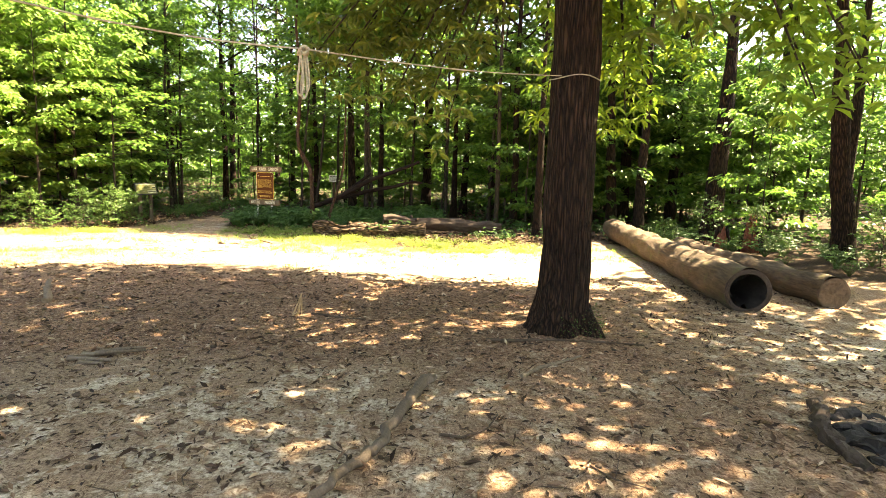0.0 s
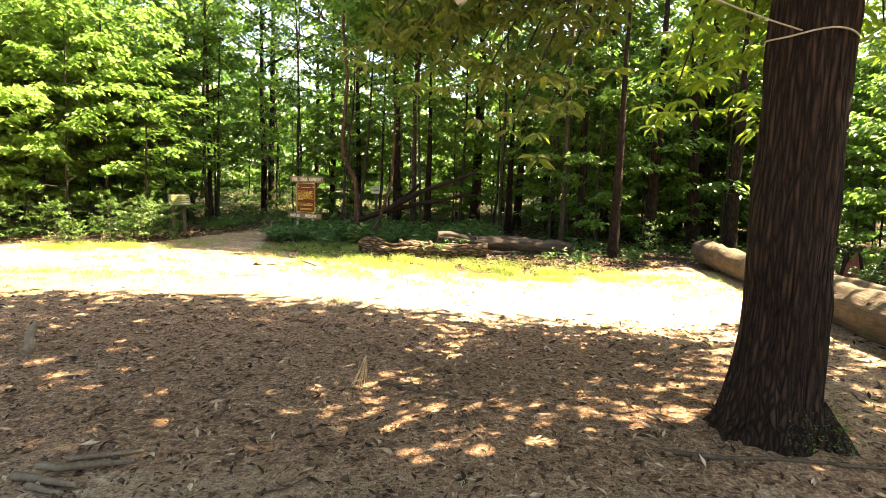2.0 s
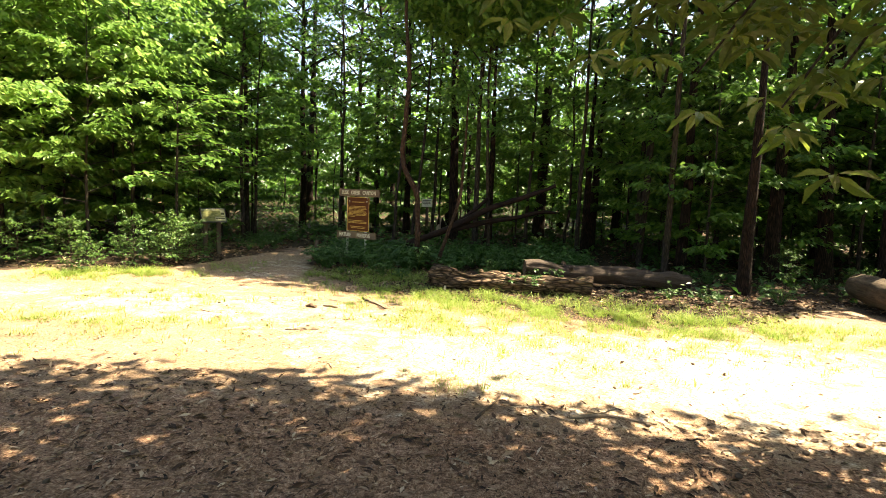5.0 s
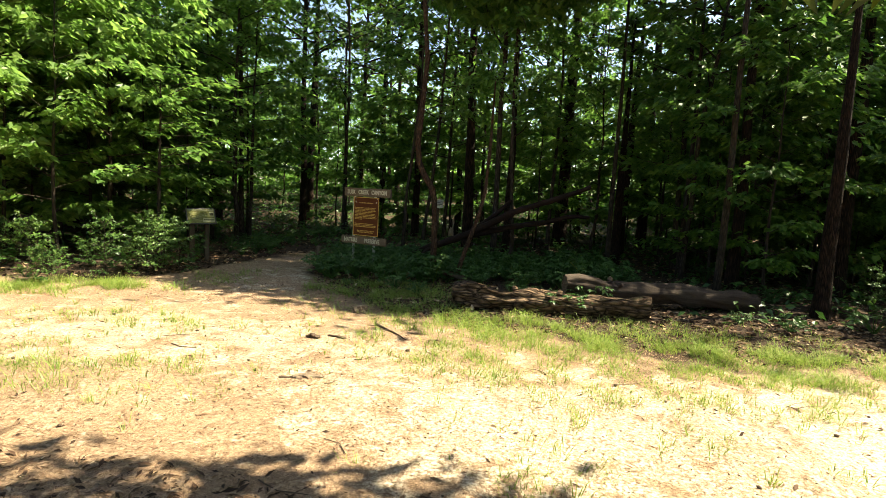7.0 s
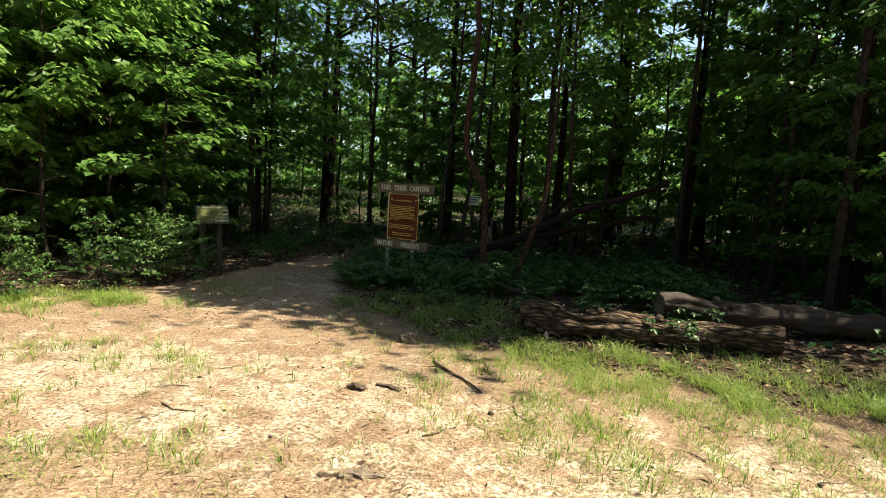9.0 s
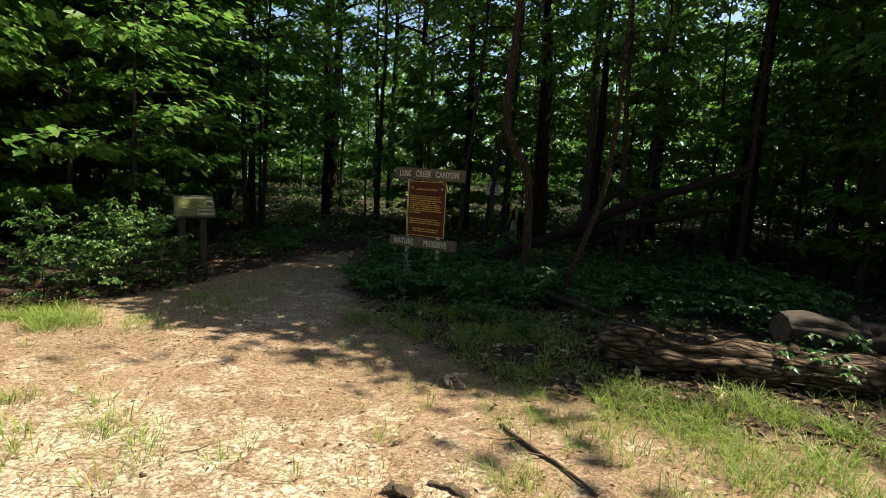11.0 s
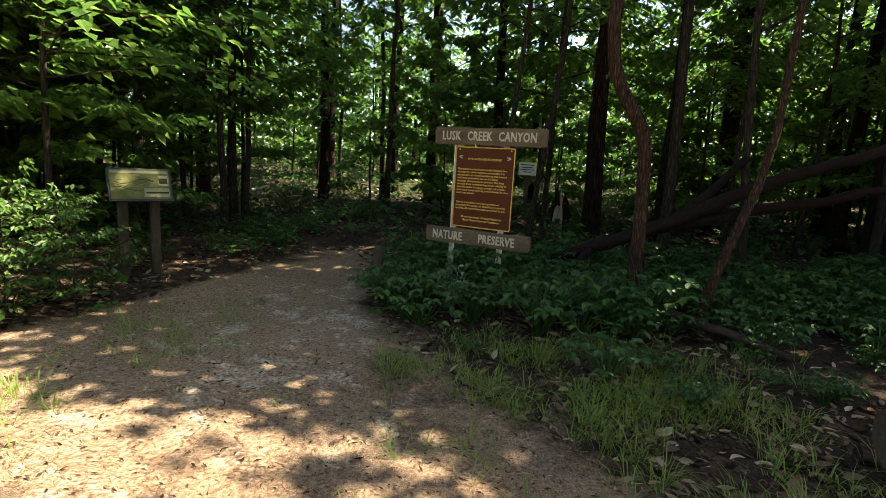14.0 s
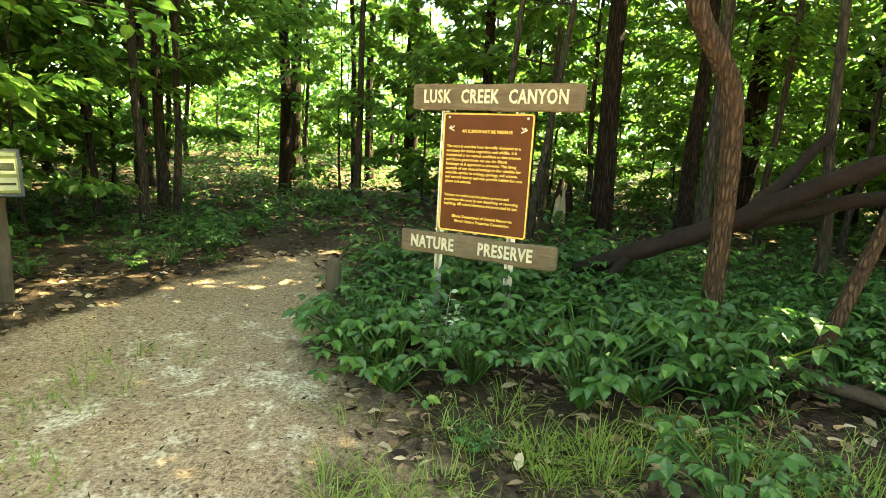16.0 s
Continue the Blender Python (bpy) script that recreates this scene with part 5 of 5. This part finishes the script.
# ---- undergrowth ----


def leafy_plant(seed, stems, tall, leaf):
    q, w = random.Random(seed), np.random.RandomState(seed)
    ob = thing("leafy_plant", "knee-high plant with broad dark green leaflets", "plant", "undergrowth plants", at=(0, 0, -90))
    gs, gl = Geo(), Geo()
    for s in range(stems):
        a, ln = q.uniform(0, 6.28), q.uniform(0.1, 0.34)
        top = Vector((math.cos(a) * ln, math.sin(a) * ln, tall * q.uniform(0.45, 1.0)))
        tube(gs, [(0, 0, 0), top * 0.5 + Vector((0, 0, 0.06)), top], [0.005, 0.004, 0.003], 4, 0, cap=False)
        m = q.choice((3, 3, 5))
        b = a + (np.arange(m) - (m - 1) / 2) * (1.15 if m == 3 else 0.75)
        d = np.stack([np.cos(b), np.sin(b), w.uniform(-0.5, 0.0, m)], 1)
        leaves(gl, np.tile(np.array(top), (m, 1)) + d * 0.012, d, w.normal(0, 0.22, (m, 3)) + [0, 0, 1], leaf * w.uniform(0.7, 1.25, m), 0.34, 0.1, True, 0.18)
    part("stem", gs.mesh("stem"), LEAF_VINE, ob)
    tagged(part("foliage", gl.mesh("foliage"), LEAF_VINE, ob), kind="stuff")
    return ob


plants = Wood([leafy_plant(k, (32, 38, 28, 34)[k], (0.36, 0.46, 0.3, 0.4)[k], (0.062, 0.07, 0.055, 0.066)[k]) for k in range(4)])
q = random.Random(31)


def plant_zone(x, y):
    b = float(bare(x, y))
    if y < 15.25 and noise.noise(Vector((x * 2.3, y * 2.3, 1.0))) < 0.18:
        return False
    return b < -0.15 and not (abs(x + 5.66) < 0.12 and abs(y - 16.5) < 0.12)


got = scatter(150, -5.6, 0.6, 14.2, 18.2, 0.19, plant_zone, 21, [])
for x, y in got:
    plants.plant(q.randrange(4), x, y, q.uniform(0, 360), q.uniform(0.65, 1.15) * (0.5 if y < 15.25 else 1.2))
for x, y in scatter(100, -11, 10, 13, 26, 0.4, lambda x, y: bare(x, y) < -0.5, 22, list(got)):
    plants.plant(q.randrange(4), x, y, q.uniform(0, 360), q.uniform(0.6, 1.1))
for x, y in scatter(60, -11, -6.9, 16.7, 22, 0.3, lambda x, y: bare(x, y) < -0.3 and abs(x + 8.02) + abs(y - 16.02) > 0.5, 24, []):
    plants.plant(q.randrange(4), x, y, q.uniform(0, 360), q.uniform(0.45, 0.85))
for x, y in scatter(40, 6.3, 10, 6.5, 14, 0.35, lambda x, y: bare(x, y) < -0.1, 23, []):
    plants.plant(q.randrange(4), x, y, q.uniform(0, 360), q.uniform(0.6, 1.0))

pale_leaf = leaf_material("pale_green_leaf", (0.16, 0.24, 0.12), (0.26, 0.36, 0.20), (0.40, 0.48, 0.32), 0.3)
sprig = thing("pale_plant", "small feathery plant with pale green leaves before the sign", "plant", at=(-4.78, 15.75, height(-4.78, 15.75)))
w8, gs, gl = np.random.RandomState(88), Geo(), Geo()
for s in range(9):
    a, ln = s * 0.7, 0.12 + 0.03 * (s % 4)
    top = Vector((math.cos(a) * ln, math.sin(a) * ln, 0.34 + 0.05 * (s % 3)))
    tube(gs, [(0, 0, 0), top * 0.55 + Vector((0, 0, 0.05)), top], [0.004, 0.003, 0.002], 4, 0, cap=False)
    m = 12
    t = np.linspace(0.45, 1.0, m)[:, None]
    d = np.stack([np.cos(a + 1.2 * (-1.0) ** np.arange(m)), np.sin(a + 1.2 * (-1.0) ** np.arange(m)), w8.uniform(-0.2, 0.3, m)], 1)
    leaves(gl, np.array(top)[None] * t, d, w8.normal(0, 0.3, (m, 3)) + [0, 0, 1], w8.uniform(0.03, 0.06, m), 0.28, 0.1, True)
part("stem", gs.mesh("stem"), pale_leaf, sprig)
tagged(part("foliage", gl.mesh("foliage"), pale_leaf, sprig), kind="stuff")

# ---- grass ----
rs = np.random.RandomState(9)
gp = []
for cx, cy, sx, sy, cnt in ((-2.0, 12.75, 1.0, 0.35, 800), (0.0, 11.8, 1.6, 0.5, 4400), (2.0, 11.5, 1.2, 0.45, 3000), (-1.0, 12.3, 0.9, 0.3, 1600), (-1.4, 10.6, 0.9, 0.4, 800), (-2.4, 11.0, 0.5, 0.3, 500),
                            (-5.6, 9.7, 0.9, 0.4, 950), (-6.8, 9.3, 0.9, 0.5, 900), (-6.75, 14.7, 0.35, 0.5, 260), (-8.0, 13.3, 0.5, 0.25, 1100), (-8.8, 12.7, 0.4, 0.25, 1000), (-5.4, 11.4, 0.6, 0.3, 260),
                            (-2.9, 13.2, 0.35, 0.4, 500), (-3.5, 14.0, 0.5, 0.4, 900), (-4.3, 14.5, 0.5, 0.35, 800), (-3.4, 14.9, 0.8, 0.4, 800), (-0.6, 9.9, 0.7, 0.4, 350), (0.7, 10.4, 1.2, 0.5, 700), (-1.7, 8.8, 0.3, 0.2, 120), (3.2, 10.2, 0.8, 0.25, 380), (-6.6, 11.2, 0.7, 0.3, 300)):
    gp.append(rs.normal(0, 1, (int(cnt * 1.7), 2)) * [sx, sy] + [cx, cy])
gp = np.concatenate(gp)
cl = soft_noise(gp[:, 0], gp[:, 1], 2.3, 3.0)
gp = gp[cl + rs.normal(0, 0.15, len(gp)) > -0.02]
gp = gp[::5]
blades = 11
c = len(gp) * blades
az = rs.uniform(0, 6.28, c)
tuft_h = np.repeat(rs.uniform(0.045, 0.12, len(gp)) * (1.0 + 0.2 * np.clip(gp[:, 1] - 11.5, -1, 1)), blades)
gp = np.repeat(gp, blades, 0) + np.stack([np.cos(az), np.sin(az)], 1) * rs.gamma(2, 0.026, c)[:, None]
gz1 = np.array([height(a, b) for a, b in gp])
base = np.stack([gp[:, 0], gp[:, 1], gz1 - 0.005], 1)
ln = tuft_h * rs.uniform(0.6, 1.25, c)
lean_d = np.stack([np.cos(az), np.sin(az), np.zeros(c)], 1) * rs.uniform(0.5, 1.9, c)[:, None]
sd = np.stack([-np.sin(az), np.cos(az), np.zeros(c)], 1) * rs.uniform(0.0016, 0.0034, c)[:, None]
up1 = base + (lean_d * 0.35 + [0, 0, 0.62]) * ln[:, None]
tip = base + (lean_d + [0, 0, 0.85]) * ln[:, None]
v = np.stack([base - sd, base + sd, up1 + sd * 0.8, up1 - sd * 0.8, tip], 1).reshape(-1, 3)
k = np.arange(c)[:, None] * 5
g = Geo().add(v, np.concatenate([k + [[0, 1, 2]], k + [[0, 2, 3]], k + [[3, 2, 4]]]), False)
tagged(new("grass", g.mesh("grass", GRASS)), "patchy tufts of bright green and straw-coloured grass", "grass", kind="stuff")

# ---- litter ----
n = Nodes("dead_leaf_litter")
tone = n.ramp(n.node("NewGeometry").outputs["Random Per Island"], (0.0, (0.018, 0.011, 0.008)), (0.38, (0.075, 0.042, 0.026)), (0.66, (0.21, 0.125, 0.077)), (0.9, (0.38, 0.26, 0.17)), (1.0, (0.54, 0.42, 0.30)))
tone = n.mix(0.4, tone, n.ramp(n.noise(n.place((1, 1, 1), True), 90.0, 3.0), (0.3, (0.5, 0.48, 0.45)), (0.7, (1.3, 1.28, 1.22))), "MULTIPLY")
LITTER = n.done(tone, 0.8, None, 0.0, 0.2, 0.08)
g = Geo()
cnt = 42000
x = np.concatenate([rs.uniform(-7.5, 6.5, cnt), rs.uniform(-13, 9, 15000), rs.uniform(-8.5, -2.5, 6500), rs.uniform(-6.5, 4.5, 34000)])
y = np.concatenate([rs.uniform(1.6, 14.5, cnt), rs.uniform(13, 24, 15000), rs.uniform(12.6, 18.5, 6500), rs.uniform(2.0, 8.4, 34000)])
keep = (bare(x, y) > 0) | (rs.uniform(0, 1, len(x)) < 0.85)
x, y = x[keep], y[keep]
p = np.stack([x, y, np.array([height(a, b) for a, b in zip(x, y)]) + rs.uniform(0.002, 0.007, len(x))], 1)
size = np.where(bare(x, y) > 0, np.where(y > 12.8, rs.uniform(0.01, 0.045, len(x)), rs.gamma(2.5, np.where(y < 8.4, 0.0155, 0.0085), len(x))), rs.uniform(0.04, 0.11, len(x)))
open_soil = bare(x, y) > 0
for pick, wide, fine_leaf in ((open_soil, 0.15, False), (~open_soil, 0.27, True)):
    c = int(pick.sum())
    leaves(g, p[pick], rs.normal(0, 1, (c, 3)) * [1, 1, 0.14], rs.normal(0, 0.42, (c, 3)) + [0, 0, 1], np.clip(size[pick], 0.008, 0.1), wide, 0.16, fine_leaf, -0.06)
tagged(new("leaf_litter", g.mesh("leaf_litter", LITTER)), "brown dead leaves and bark flakes littering the soil", "leaf litter", kind="stuff")
g = Geo()
cnt = 60000
x, y = np.concatenate([rs.uniform(-7.5, 5.5, cnt), rs.uniform(-8, 0.5, 70000)]), np.concatenate([rs.uniform(1.6, 14.5, cnt), rs.uniform(8.0, 13.3, 70000)])
inside_n = bare(x, y) > 0
x, y = x[inside_n], y[inside_n]
p = np.stack([x, y, np.array([height(a, b) for a, b in zip(x, y)]) + 0.004], 1)
leaves(g, p, rs.normal(0, 1, (len(x), 3)) * [1, 1, 0.02], np.tile([0.0, 0, 1], (len(x), 1)), rs.uniform(0.03, 0.09, len(x)), 0.026, 0.0, False, 0.0)
NEEDLE = leaf_material("pine_needle", (0.07, 0.038, 0.023), (0.17, 0.097, 0.058), (0.36, 0.225, 0.14), 0.0)
tagged(new("pine_needles", g.mesh("pine_needles", NEEDLE)), "scattered dry reddish pine needles on the soil", "pine needles", kind="stuff")
g = Geo()
bmc = bmesh.new()
bmesh.ops.create_icosphere(bmc, subdivisions=1, radius=1)
cv, cf = np.array([vv.co for vv in bmc.verts]), np.array([[vv.index for vv in ff.verts] for ff in bmc.faces])
bmc.free()
for k in range(1500):
    a, b = rs.uniform(-6.5, 5.5), rs.uniform(1.8, 12.5) if k % 10 == 0 else rs.uniform(1.8, 8.2)
    s = rs.choice((0.008, 0.011, 0.015, 0.021, 0.028), p=(0.3, 0.3, 0.22, 0.13, 0.05))
    g.add(cv * rs.uniform(0.6, 1.25, (len(cv), 1)) * [s, s * rs.uniform(0.6, 1), s * 0.7] + [a, b, height(a, b) + s * 0.4], cf)
tagged(new("cone_debris", g.mesh("cone_debris", STICK_DARK)), "small dark cone scraps and nut shells on the soil", "forest debris", kind="stuff")
